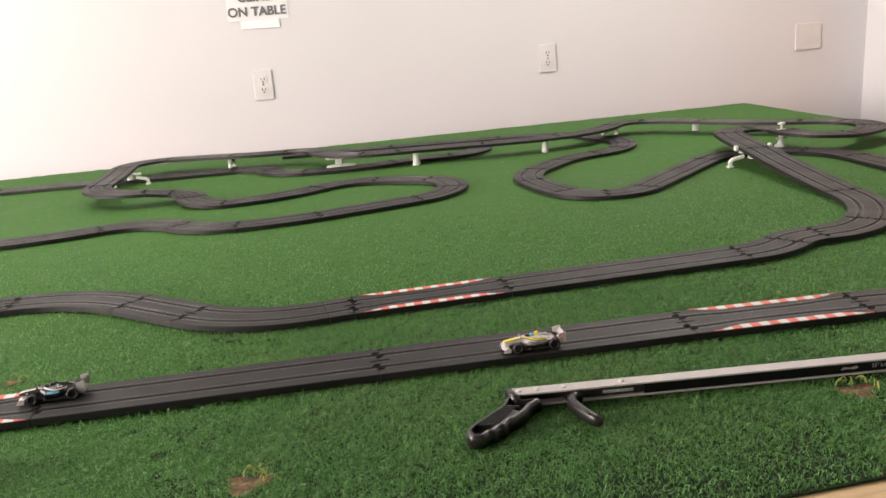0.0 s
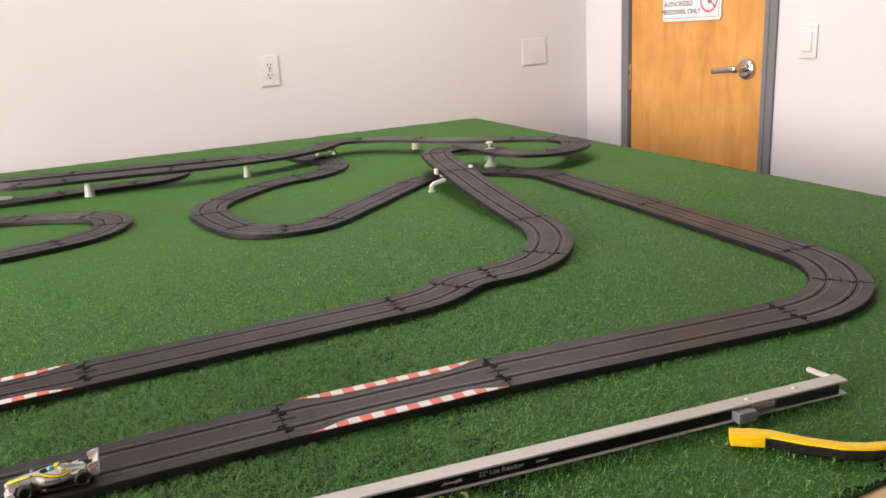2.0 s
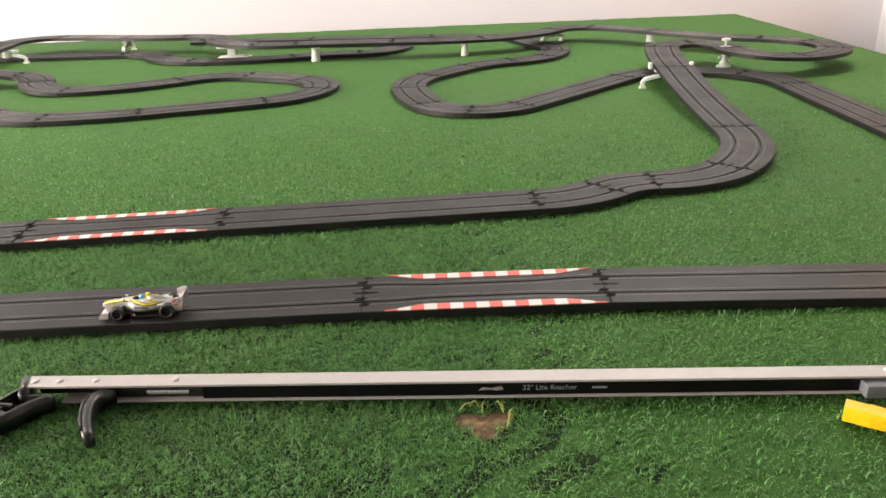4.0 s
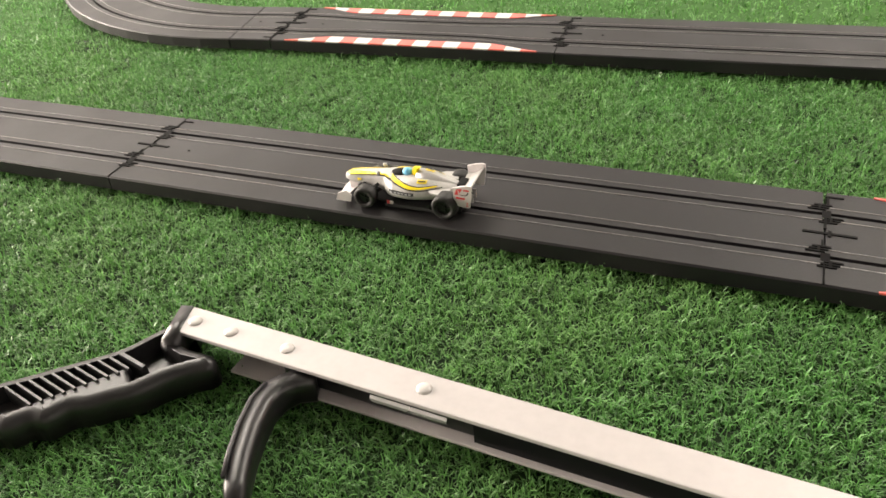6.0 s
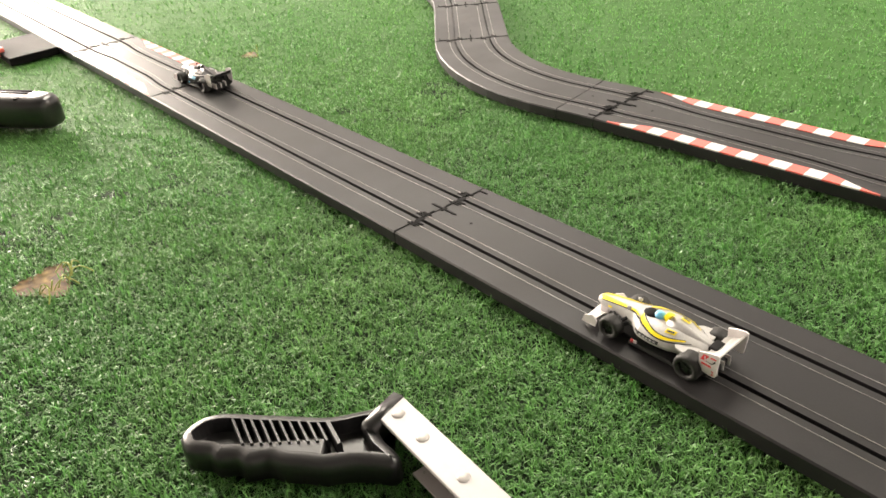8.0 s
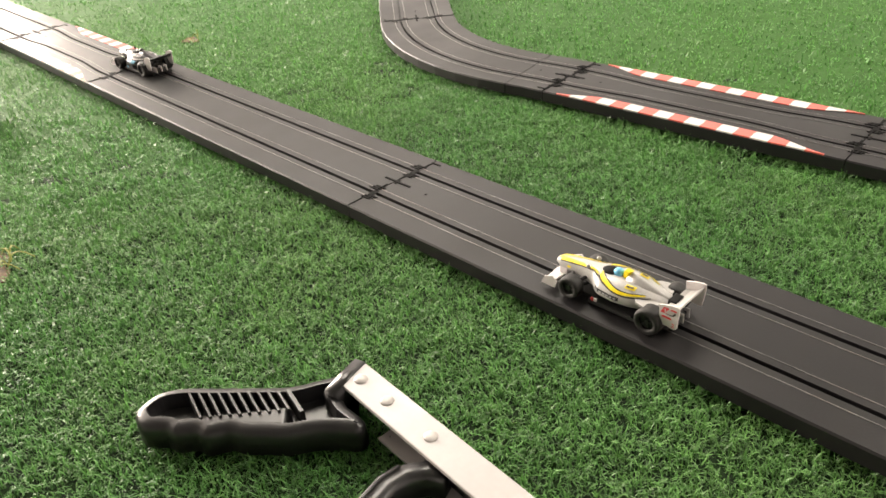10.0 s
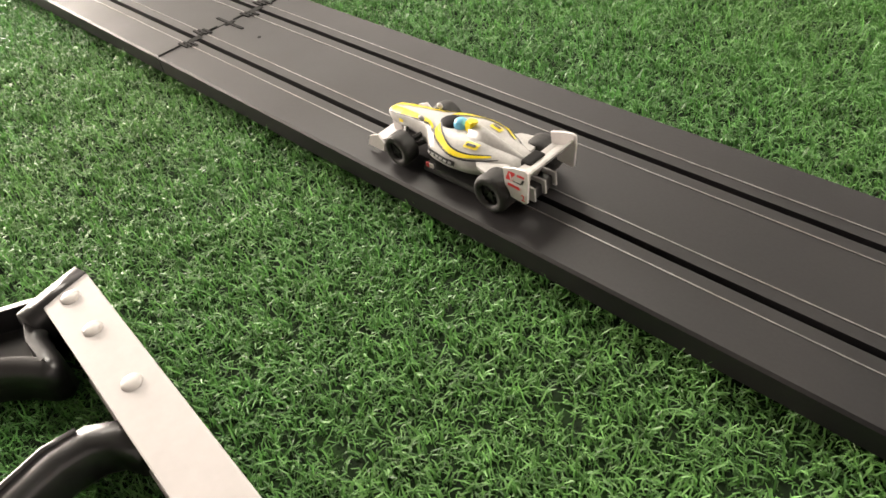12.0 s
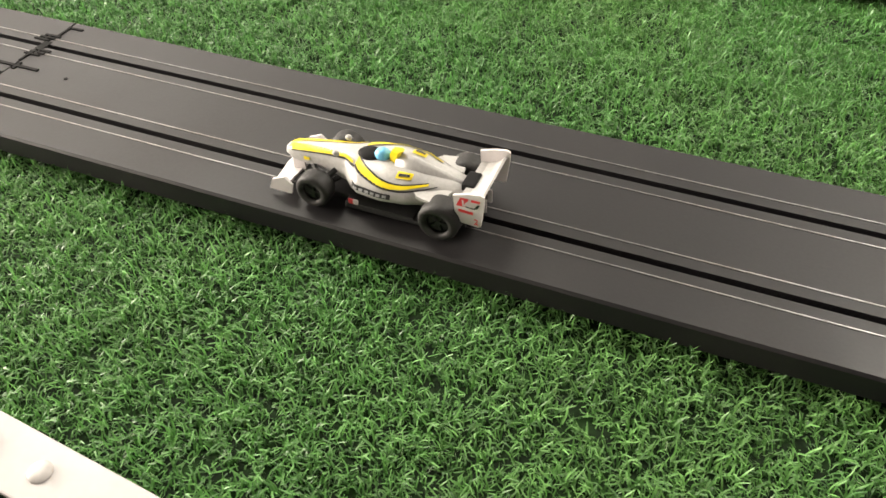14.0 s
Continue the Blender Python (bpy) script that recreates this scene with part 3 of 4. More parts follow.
PILE = "short curled bright green artificial grass pile"
turf_curls("turf_pile", 520000, -0.26, 0.58, -0.38, 0.30, 0.0072, 0.00056, core_zone, PILE, 2)
turf_curls("turf_pile", 320000, -0.74, 1.14, -0.46, 0.36, 0.0074, 0.00085, lambda x, y: near_zone(x, y) & ~core_zone(x, y), PILE, 3)
turf_blades("turf_pile", 340000, -1.28, 1.7, -0.46, 0.92, 0.0070, 0.0011, mid_zone, PILE, 4)
turf_blades("turf_pile", 150000, -2.35, 1.7, -0.5, 2.3, 0.0056, 0.0013, lambda x, y: ~near_zone(x, y) & ~mid_zone(x, y), PILE, 5)
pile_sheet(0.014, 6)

# bare spots in the turf with frayed yarn
rng = random.Random(8)
for hx, hy, hr in HOLES:
    hole = thing("bare_spot", "small brown bare hole in the turf with frayed yellow yarn", "turf damage", Matrix.Translation((hx, hy, 0)), group="bare spots in the turf")
    ring = []
    for i in range(22):
        a = 2 * math.pi * i / 22
        r = hr * (0.98 + 0.22 * math.sin(3 * a + hx * 40) + rng.uniform(-0.08, 0.08))
        ring.append((1.2 * r * math.cos(a), r * math.sin(a)))
    part("brown_patch", prism(ring, -0.0048, -0.0036), EARTH, hole, "dirty brown backing")
    for k in range(9 if hx > -0.4 else 2):
        a = rng.uniform(-0.9, 2.4)
        px, py = 1.1 * hr * math.cos(a), hr * math.sin(a)
        bend = rng.uniform(-1.3, 1.3)
        ln = rng.uniform(0.006, 0.016)
        line = []
        for i in range(6):
            s = i / 5
            line.append((px + ln * s * math.cos(a + 1.6 + bend * s), py + ln * s * math.sin(a + 1.6 + bend * s), -0.002 + 0.006 * math.sin(math.pi * s) + 0.001))
        part("frayed_strand", sweep(line, 0.0004, 0.0003), STRAW, hole, "yellow-green yarn strand")
# a loose loop of yarn near the table's front
for ox, oy, flip in ((0.448, -0.300, 1), (0.500, -0.306, -1)):
    line = [(ox + 0.040 * (s - 0.5), oy + 0.012 * math.sin(3.0 * s) * flip * (1 if flip > 0 else 0.6) - 0.01 * s, 0.0025 + 0.002 * math.sin(3.14 * s)) for s in [i / 10 for i in range(11)]]
    solid("loose_yarn", sweep(line, 0.0003, 0.0003), STRAW, "loose curled yellow-green yarn strand on the turf", "yarn", group="loose yarn", smooth=True)

# ---- slot car track ----
HALF, SLOT, RAIL, DECK = 0.039, 0.0180, 0.0057, 0.0085


def route(x, y, z, heading, pieces):
    """Lays pieces (length, turn in degrees, height at the end, kind, kink) end to end; gives each one's samples (x, y, z, heading)."""
    out = []
    h = radians(heading)
    for length, turn, z1, kind, kink in pieces:
        h += radians(kink)
        n = 20 if kind == "kerb" else max(2, int(abs(turn) / 6) + (3 if abs(z1 - z) > 0.002 else 1))
        a = radians(turn) / n
        row = [(x, y, z, h)]
        z_start = z
        for i in range(n):
            x += length / n * math.cos(h + a / 2)
            y += length / n * math.sin(h + a / 2)
            h += a
            z = z_start + (z1 - z_start) * (i + 1) / n
            row.append((x, y, z, h))
        out.append((kind, length, row))
    return out


def squeeze(s, length):
    """How far the slots come together at s along a kerbed piece, 0 to 1."""
    t = min(s, length - s)
    k = max(0.0, min(1.0, (t - 0.018) / 0.055))
    return k * k * (3 - 2 * k)


def swept(rows, name, material, parent, label="", closed=True):
    bm = bmesh.new()
    vs = [[bm.verts.new(p) for p in r] for r in rows]
    n = len(vs[0])
    for a, b in zip(vs, vs[1:]):
        for i in range(n if closed else n - 1):
            bm.faces.new((a[i], a[(i + 1) % n], b[(i + 1) % n], b[i]))
    bm.faces.new(vs[0][::-1])
    bm.faces.new(vs[-1])
    bmesh.ops.recalc_face_normals(bm, faces=bm.faces[:])
    return part(name, bm, material, parent, label)


def joint_marks(me_cache={}):
    """The black clips and cuts at a joint, made once."""
    if "j" not in me_cache:
        bm = bmesh.new()
        Z = 0.0002
        for cx, cy, sx, sy in ((0, 0.0095, 0.0012, 0.010), (0.002, 0.0008, 0.023, 0.0015), (0.002, 0.0008, 0.0016, 0.0050), (0.001, 0.0295, 0.0011, 0.0085), (0.004, 0.0338, 0.008, 0.0012), (0, -0.0310, 0.0006, 0.0150), (-0.001, -0.0080, 0.0008, 0.006)):
            box(cx, cy, Z, sx, sy, 0.0005, bm=bm)
        for lane in (-SLOT, SLOT):
            for side in (-1, 1):
                for k in (-1, 0, 1):
                    box(-0.0025 * side + 0.0013 * k, lane + side * RAIL + 0.0019 * k, Z, 0.0080, 0.0012, 0.0006, bm=bm)
                box(-0.0025 * side, lane + side * RAIL, Z, 0.0012, 0.0052, 0.0006, bm=bm)
            box(0.0005, lane, Z - 0.0002, 0.0040, 0.0060, 0.0004, bm=bm)
        me_cache["j"] = bm_mesh("joint_clip", bm, JOINT)
        bm = tube((0.029, 0.0, -0.0002), (0.029, 0.0, 0.0002), 0.0009, n=8)
        me_cache["d"] = bm_mesh("pin_hole", bm, JOINT)
    return me_cache


def lay(track, pieces):
    for kind, length, row in pieces:
        total = len(row) - 1
        rings, rails = [], [[], [], [], []]
        for i, (x, y, z, h) in enumerate(row):
            s = length * i / total
            trim = 0.0004 if i == 0 else -0.0004 if i == total else 0
            x, y = x + trim * math.cos(h), y + trim * math.sin(h)
            q = SLOT - (0.0038 * squeeze(s, length) if kind == "kerb" else 0)
            nx, ny = -math.sin(h), math.cos(h)

            def at(u, dz):
                return (x + nx * u, y + ny * u, z + dz)

            g, d = 0.0013, 0.0030
            prof = [(-HALF, -DECK), (-HALF, -0.0009), (-HALF + 0.0008, 0), (-q - g, 0), (-q - g, -d), (-q + g, -d), (-q + g, 0), (q - g, 0), (q - g, -d), (q + g, -d), (q + g, 0), (HALF - 0.0008, 0), (HALF, -0.0009), (HALF, -DECK), (HALF - 0.003, -DECK), (HALF - 0.003, -0.005), (-HALF + 0.003, -0.005), (-HALF + 0.003, -DECK)]
            rings.append([at(u, dz) for u, dz in prof])
            for k, u in enumerate((-q - RAIL, -q + RAIL, q - RAIL, q + RAIL)):
                rails[k].append([at(u + du, dz) for du, dz in ((-0.0002, -0.0004), (-0.0002, 0.0002), (0.0002, 0.0002), (0.0002, -0.0004))])
        sec = swept(rings, {"kerb": "kerbed_section", "terminal": "terminal_section"}.get(kind, "track_section"), TRACK, track)
        for r in rails:
            swept(r, "rail", STEEL, sec, "thin steel rail" if kind == "kerb" else "")
        if kind == "kerb":
            for side in (-1, 1):
                slide = 0.008 * math.cos(row[0][3]) if abs(row[0][1]) < 0.1 else 0.0
                s0, s1, step = 0.013 + slide, length - 0.013 + slide, 0.0113
                count = int((s1 - s0) / step)
                step = (s1 - s0) / count
                for j in range(count):
                    bm = bmesh.new()
                    pts = []
                    for f in (0, 0.5, 1.0):
                        s = s0 + step * (j + f)
                        i = min(total - 1, int(s / length * total))
                        f2 = s / length * total - i
                        x = row[i][0] * (1 - f2) + row[i + 1][0] * f2
                        y = row[i][1] * (1 - f2) + row[i + 1][1] * f2
                        h = row[i][3]
                        nx, ny = -math.sin(h), math.cos(h)
                        t = min(s - s0, s1 - s)
                        k = max(0.0, min(1.0, t / 0.040))
                        w = 0.0012 + 0.0098 * k * k * (3 - 2 * k) if t > 0.0005 else 0.0008
                        pts.append((x, y, nx, ny, w))
                    z = row[0][2] + 0.0006
                    outer, inner = HALF - 0.0004, 0
                    top = [bm.verts.new((x + nx * side * outer, y + ny * side * outer, z)) for x, y, nx, ny, w in pts] + [bm.verts.new((x + nx * side * (outer - w), y + ny * side * (outer - w), z)) for x, y, nx, ny, w in pts[::-1]]
                    low = [bm.verts.new((v.co.x, v.co.y, z - 0.0009)) for v in top]
                    faces = [bm.faces.new(top)] + [bm.faces.new((top[a], top[(a + 1) % 6], low[(a + 1) % 6], low[a])) for a in range(6)]
                    bmesh.ops.recalc_face_normals(bm, faces=bm.faces[:])
                    part("kerb_stripe", bm, KERB_WHITE if j % 2 else KERB_RED, sec, "white kerb stripe" if j % 2 else "red kerb stripe")
        if kind == "run":    # the same moulded piece goes on: no joint
            continue
        x, y, z, h = row[0]
        cache = joint_marks()
        nxt = row[1]
        tilt = math.atan2(nxt[2] - z, math.hypot(nxt[0] - x, nxt[1] - y))
        for key, name in (("j", "joint_clip"), ("d", "pin_hole")):
            ob = new(name, cache[key])
            ob.parent = sec
            ob.matrix_basis = Matrix.Translation((x, y, z)) @ Matrix.Rotation(h, 4, "Z") @ Matrix.Rotation(-tilt, 4, "Y")


G = 0.0080
track = thing("slot_car_track", "dark grey two-lane plastic slot car track winding over green turf", "race track")


def flat(*ps):
    return [(l, t, G, k, kink) for l, t, k, kink in [(p + ("", 0))[:4] if len(p) < 4 else p for p in [tuple(p) if len(p) != 3 else tuple(p) + (0,) for p in ps]]]


front = route(-1.372, 0.0, G, 0.0, flat((0.381, 0), (0.381, 0, "terminal"), (0.2286, 0, "kerb"), (0.381, 0), (0.381, 0), (0.2286, 0, "kerb", -1.5), (0.381, 0, "", -2.8),
    (0.158, 45.3), (0.158, 45.3), (0.381, 0, "", 0.3), (0.381, 0, "", 1.0), (0.150, 45), (0.150, 45), (0.150, 45), (0.365, 0, "", 0.8),
    (0.108, -56), (0.110, -58.8), (0.170, -14.7), (0.156, -44), (0.150, -6.5), (0.134, -30.4), (0.114, 35.4), (0.092, 26.1), (0.131, 39), (0.129, -9), (0.12, 50), (0.20, 20), (0.381, 0), (0.381, 0)))
lay(track, front)
back = route(-0.0245, 0.2165, G, 3.3, [
    (0.2286, 0, G, "kerb", 0), (0.385, 0, G, "", 0), (0.104, 38.8, G, "", -3.5), (0.076, -41.1, G, "", 0), (0.135, 45.9, G, "", 0), (0.227, 45.1, 0.012, "", 0),
    (0.386, -5.8, 0.046, "", 0), (0.256, -9.2, 0.050, "", 0), (0.113, -78.1, 0.050, "", 0), (0.121, -88.6, 0.046, "", 0), (0.184, 103.0, 0.040, "", 0), (0.162, 52.6, 0.040, "", 0), (0.127, 59.4, 0.040, "", 0), (0.120, 27.0, 0.040, "", 0),
    (0.301, -25.5, 0.040, "", 0), (0.203, 27.9, 0.040, "", 0), (0.136, 83.2, 0.040, "", 0), (0.275, -41.9, 0.041, "", 0), (0.246, -17.4, 0.043, "", 0), (0.262, 9.9, 0.045, "", 0)])
lay(track, back)
end = back[-1][2][-1]
rear = route(end[0], end[1], 0.045, math.degrees(end[3]), [
    (0.111, -22.9, 0.045, "", 0), (0.192, -60.3, 0.045, "", 0), (0.163, 78.2, 0.045, "", 0), (0.180, -20, 0.045, "", 0), (0.220, 9.7, 0.045, "", 0), (0.195, 106.3, 0.045, "", 0), (0.344, -6.4, 0.045, "", 0), (0.223, 100.6, 0.036, "", 0), (0.067, -11.1, 0.027, "", 0), (0.084, -76, 0.017, "", 0),
    (0.121, 75.5, G, "", 0), (0.255, 41.3, G, "", 0), (0.168, -57.8, G, "", 0), (0.154, -19, G, "", 0), (0.152, -68, G, "", 0), (0.153, -56.4, G, "", 0), (0.242, -4.3, G, "", 0), (0.179, -16.4, G, "", 0), (0.149, -46.7, G, "", 0), (0.208, 68.8, G, "", 0), (0.227, -18, G, "", 0), (0.381, 0, G, "", 0), (0.381, 0, G, "", 0)])
lay(track, rear)
left = route(-0.0245, 0.2165, G, 183.3, [(0.040, 5.7, G, "", 0), (0.210, -49, G, "run", 0), (0.140, 0, G, "", 0), (0.220, 41, G, "", 0), (0.381, 0, G, "", 0), (0.381, 0, G, "", 0), (0.381, 0, G, "", 0)])
lay(track, left)
inner = route(-1.86, 1.73, G, 0.0, [(0.381, 0, G, "", 0), (0.381, 0, G, "", 0), (0.297, -4, G, "", 0), (0.434, 3, G, "", 0), (0.155, -66, G, "", 0), (0.150, 55, G, "", 0), (0.275, 31, G, "", 0), (0.185, -20, G, "", 0), (0.157, 80, G, "", 0), (0.150, 95, G, "", 0), (0.381, 0, G, "", 0)])
lay(track, inner)

# power terminal box at the side of the front straight
tb = thing("terminal_box", "black track power box with red and white plugs", "power box", Matrix.Translation((-0.70, -0.068, 0)))
part("body", box(0, 0, 0.004, 0.10, 0.056, 0.009, 0.0015), JOINT, tb)
for i, m in enumerate((KERB_RED, KERB_WHITE, KERB_RED)):
    part("plug", box(-0.012 + 0.018 * i - 0.02, -0.034, 0.008, 0.014, 0.024, 0.010, 0.002), m, tb, "red plug" if m is KERB_RED else "white plug")


# ---- supports ----
def round_pier(x, y, top, r0, r1):
    p = thing("track_pier", "pale grey-white round plastic pier holding up the track", "track support", Matrix.Translation((x, y, 0)), group="track piers")
    rings = [[(r * math.cos(a), r * math.sin(a), z) for a in [2 * math.pi * i / 20 for i in range(20)]] for r, z in ((r0 * 1.08, -0.004), (r0 * 1.08, 0.001), (r0, 0.0025), (r1, top - 0.003), (r1 * 1.05, top))]
    part("column", loft(rings), PIER, p, smooth=False)
    part("cap", box(0, 0, top + 0.0015, 2 * r1 + 0.006, 0.030, 0.003, 0.0008), PIER, p)


for x, y, top, r0, r1 in ((0.204, 1.496, 0.0325, 0.0120, 0.0098), (0.608, 1.500, 0.0310, 0.0100, 0.0085), (1.166, 1.640, 0.0285, 0.0115, 0.0110)):
    round_pier(x, y, top, r0, r1)


def bracket_pier(x, y, turn, deck, spread, clips=False, name="track_bridge_support", label="white plastic arch bracket carrying the raised track"):
    p = thing(name, label, "track support", Matrix.Translation((x, y, 0)) @ Matrix.Rotation(radians(turn), 4, "Z"), group="track brackets")
    top = deck - 0.0095
    for s in (-1, 1):
        line = [(s * spread, 0, -0.003), (s * spread, 0, top * 0.30), (s * (spread - 0.005), 0, top * 0.44), (s * (spread - 0.034), 0, top * 0.62)]
        leg = part("leg", sweep([(a, 0.0001 * i, c) for i, (a, b, c) in enumerate(line)], 0.0055, 0.0042), PIER, p)
        part("foot", box(s * spread, 0, -0.001, 0.014, 0.016, 0.006, 0.0015), PIER, leg)
        if clips:
            part("clip", box(s * (HALF + 0.0035), 0, deck - 0.003, 0.007, 0.016, 0.013, 0.002), PIER, p)
    part("beam", box(0, 0, top - 0.0035, 2 * (HALF - 0.006), 0.013, 0.007, 0.0015), PIER, p)
    part("column", tube((0, 0, top * 0.45), (0, 0, top - 0.004), 0.012, 0.010, 16), PIER, p)


bracket_pier(0.995, 0.958, -6, 0.048, 0.056, True)
p = thing("track_tower", "slender white plastic tower standing beside the raised curve", "track support", Matrix.Translation((1.202, 1.182, 0)))
part("base", loft([[(r * math.cos(a), r * math.sin(a), z) for a in [2 * math.pi * i / 16 for i in range(16)]] for r, z in ((0.017, -0.004), (0.017, 0.002), (0.011, 0.006), (0.008, 0.012))]), PIER, p)
part("column", loft([[(r * math.cos(a), r * math.sin(a), z) for a in [2 * math.pi * i / 12 for i in range(12)]] for r, z in ((0.008, 0.011), (0.0065, 0.022), (0.009, 0.025), (0.0065, 0.028), (0.0065, 0.041))]), PIER, p)
part("arm", box(0, 0, 0.021, 0.028, 0.007, 0.006, 0.001), PIER, p)
part("head", box(0, 0, 0.0435, 0.026, 0.014, 0.007, 0.0015), PIER, p)
part("finial", loft([[(r * math.cos(a), 0.7 * r * math.sin(a), z) for a in [2 * math.pi * i / 12 for i in range(12)]] for r, z in ((0.003, 0.047), (0.003, 0.058), (0.011, 0.060), (0.011, 0.064), (0.004, 0.066))]), PIER, p)
bracket_pier(0.888, 1.700, 40, 0.040, 0.046)
bracket_pier(-0.672, 1.640, 0, 0.045, 0.050)
bracket_pier(-0.385, 1.800, 90, 0.045, 0.046)
p = thing("track_stand", "wide pale plastic stand with a neck under the raised track", "track support", Matrix.Translation((-0.024, 1.560, 0)))
rings = [[(w * x, d * y, z) for x, y in ((1, 0.7), (0.9, 1), (-0.9, 1), (-1, 0.7), (-1, -0.7), (-0.9, -1), (0.9, -1), (1, -0.7))] for w, d, z in ((0.046, 0.020, -0.004), (0.046, 0.020, 0.006), (0.042, 0.018, 0.010), (0.026, 0.012, 0.013))]
part("base", loft(rings), PIER, p)
part("neck", box(-0.006, 0, 0.021, 0.022, 0.016, 0.020, 0.003), PIER, p)
part("head", box(-0.010, 0, 0.0340, 0.070, 0.026, 0.006, 0.0015), PIER, p)

# ---- cars ----
SECTIONS = [(-0.0385, 0.0024, 0.0105, 0.0140), (-0.0350, 0.0042, 0.0090, 0.0156), (-0.028, 0.0050, 0.0088, 0.0169), (-0.020, 0.0058, 0.0084, 0.0180), (-0.0130, 0.0070, 0.0062, 0.0188), (-0.0098, 0.0104, 0.0036, 0.0190),
            (-0.0060, 0.0138, 0.0042, 0.0186), (0.003, 0.0150, 0.0044, 0.0188), (0.011, 0.0142, 0.0050, 0.0182), (0.018, 0.0116, 0.0058, 0.0170), (0.025, 0.0078, 0.0054, 0.0160), (0.0315, 0.0056, 0.0072, 0.0142)]


def hull(x, ang, out=0.0):
    """A point of the car's shell at x, at an angle round it (0: its right side, 90: its top). Narrow at the nose, a low tent over the side pods."""
    for a, b in zip(SECTIONS, SECTIONS[1:]):
        if x <= b[0]:
            break
    f = max(0.0, min(1.0, (x - a[0]) / (b[0] - a[0])))
    f = f * f * (3 - 2 * f) * 0.5 + f * 0.5
    w, lo, hi = (a[i] + (b[i] - a[i]) * f for i in (1, 2, 3))
    c, s = math.cos(ang), math.sin(ang)
    wide = max(0.0, min(1.0, (w - 0.0075) / 0.005))
    e = 0.72 + 0.55 * wide if s > 0 else 0.72
    zc = lo + (hi - lo) * (0.42 + 0.06 * wide)
    hz = (hi - zc) if s > 0 else (zc - lo)
    under = 1.0 - (0.34 * wide * abs(s) if s < 0 else 0.0)
    return (x, (w * under + out) * math.copysign(abs(c) ** 0.72, c), zc + (hz + out) * math.copysign(abs(s) ** e, s))


def decal(x0, x1, low, high, bulge=0.0, n=10, out=0.00028):
    """A thin sticker following the shell between two angles."""
    bm = bmesh.new()
    rows = []
    for i in range(n + 1):
        t = i / n
        x = x0 + (x1 - x0) * t
        lo = low[0] + (low[1] - low[0]) * t + bulge * math.sin(math.pi * t)
        hi = high[0] + (high[1] - high[0]) * t + bulge * math.sin(math.pi * t)
        rows.append([bm.verts.new(hull(x, radians(lo + (hi - lo) * k / 3), out)) for k in range(4)])
    for a, b in zip(rows, rows[1:]):
        for k in range(3):
            bm.faces.new((a[k], a[k + 1], b[k + 1], b[k]))
    bmesh.ops.recalc_face_normals(bm, faces=bm.faces[:])
    return bm


def wheel(car, x, y, r, w):
    s = 1 if y > 0 else -1
    prof = [(0.60 * r, -0.5), (0.84 * r, -0.5), (0.93 * r, -0.46), (0.985 * r, -0.36), (r, -0.22), (r, 0.22), (0.985 * r, 0.36), (0.93 * r, 0.46), (0.84 * r, 0.5), (0.60 * r, 0.5), (0.56 * r, 0.34)]
    n = 26
    rings = [[(x + rr * math.cos(2 * math.pi * i / n), y + s * k * w, r + rr * math.sin(2 * math.pi * i / n)) for i in range(n)] for rr, k in prof]
    wh = part("wheel", loft(rings, caps=False), TYRE, car, "black rubber tyre", smooth=True)
    bm = tube((x, y - s * 0.3 * w, r), (x, y + s * 0.26 * w, r), 0.57 * r, n=20)
    part("rim", bm, CHASSIS, wh, "black rim")
    bm = tube((x, y + s * 0.2 * w, r), (x, y + s * 0.36 * w, r), 0.16 * r, n=10)
    for k in range(5):
        a = 2 * math.pi * k / 5
        tube((x, y + s * 0.30 * w, r), (x + 0.5 * r * math.cos(a), y + s * 0.27 * w, r + 0.5 * r * math.sin(a)), 0.075 * r, n=6, bm=bm)
    part("spokes", bm, GRIP, wh)


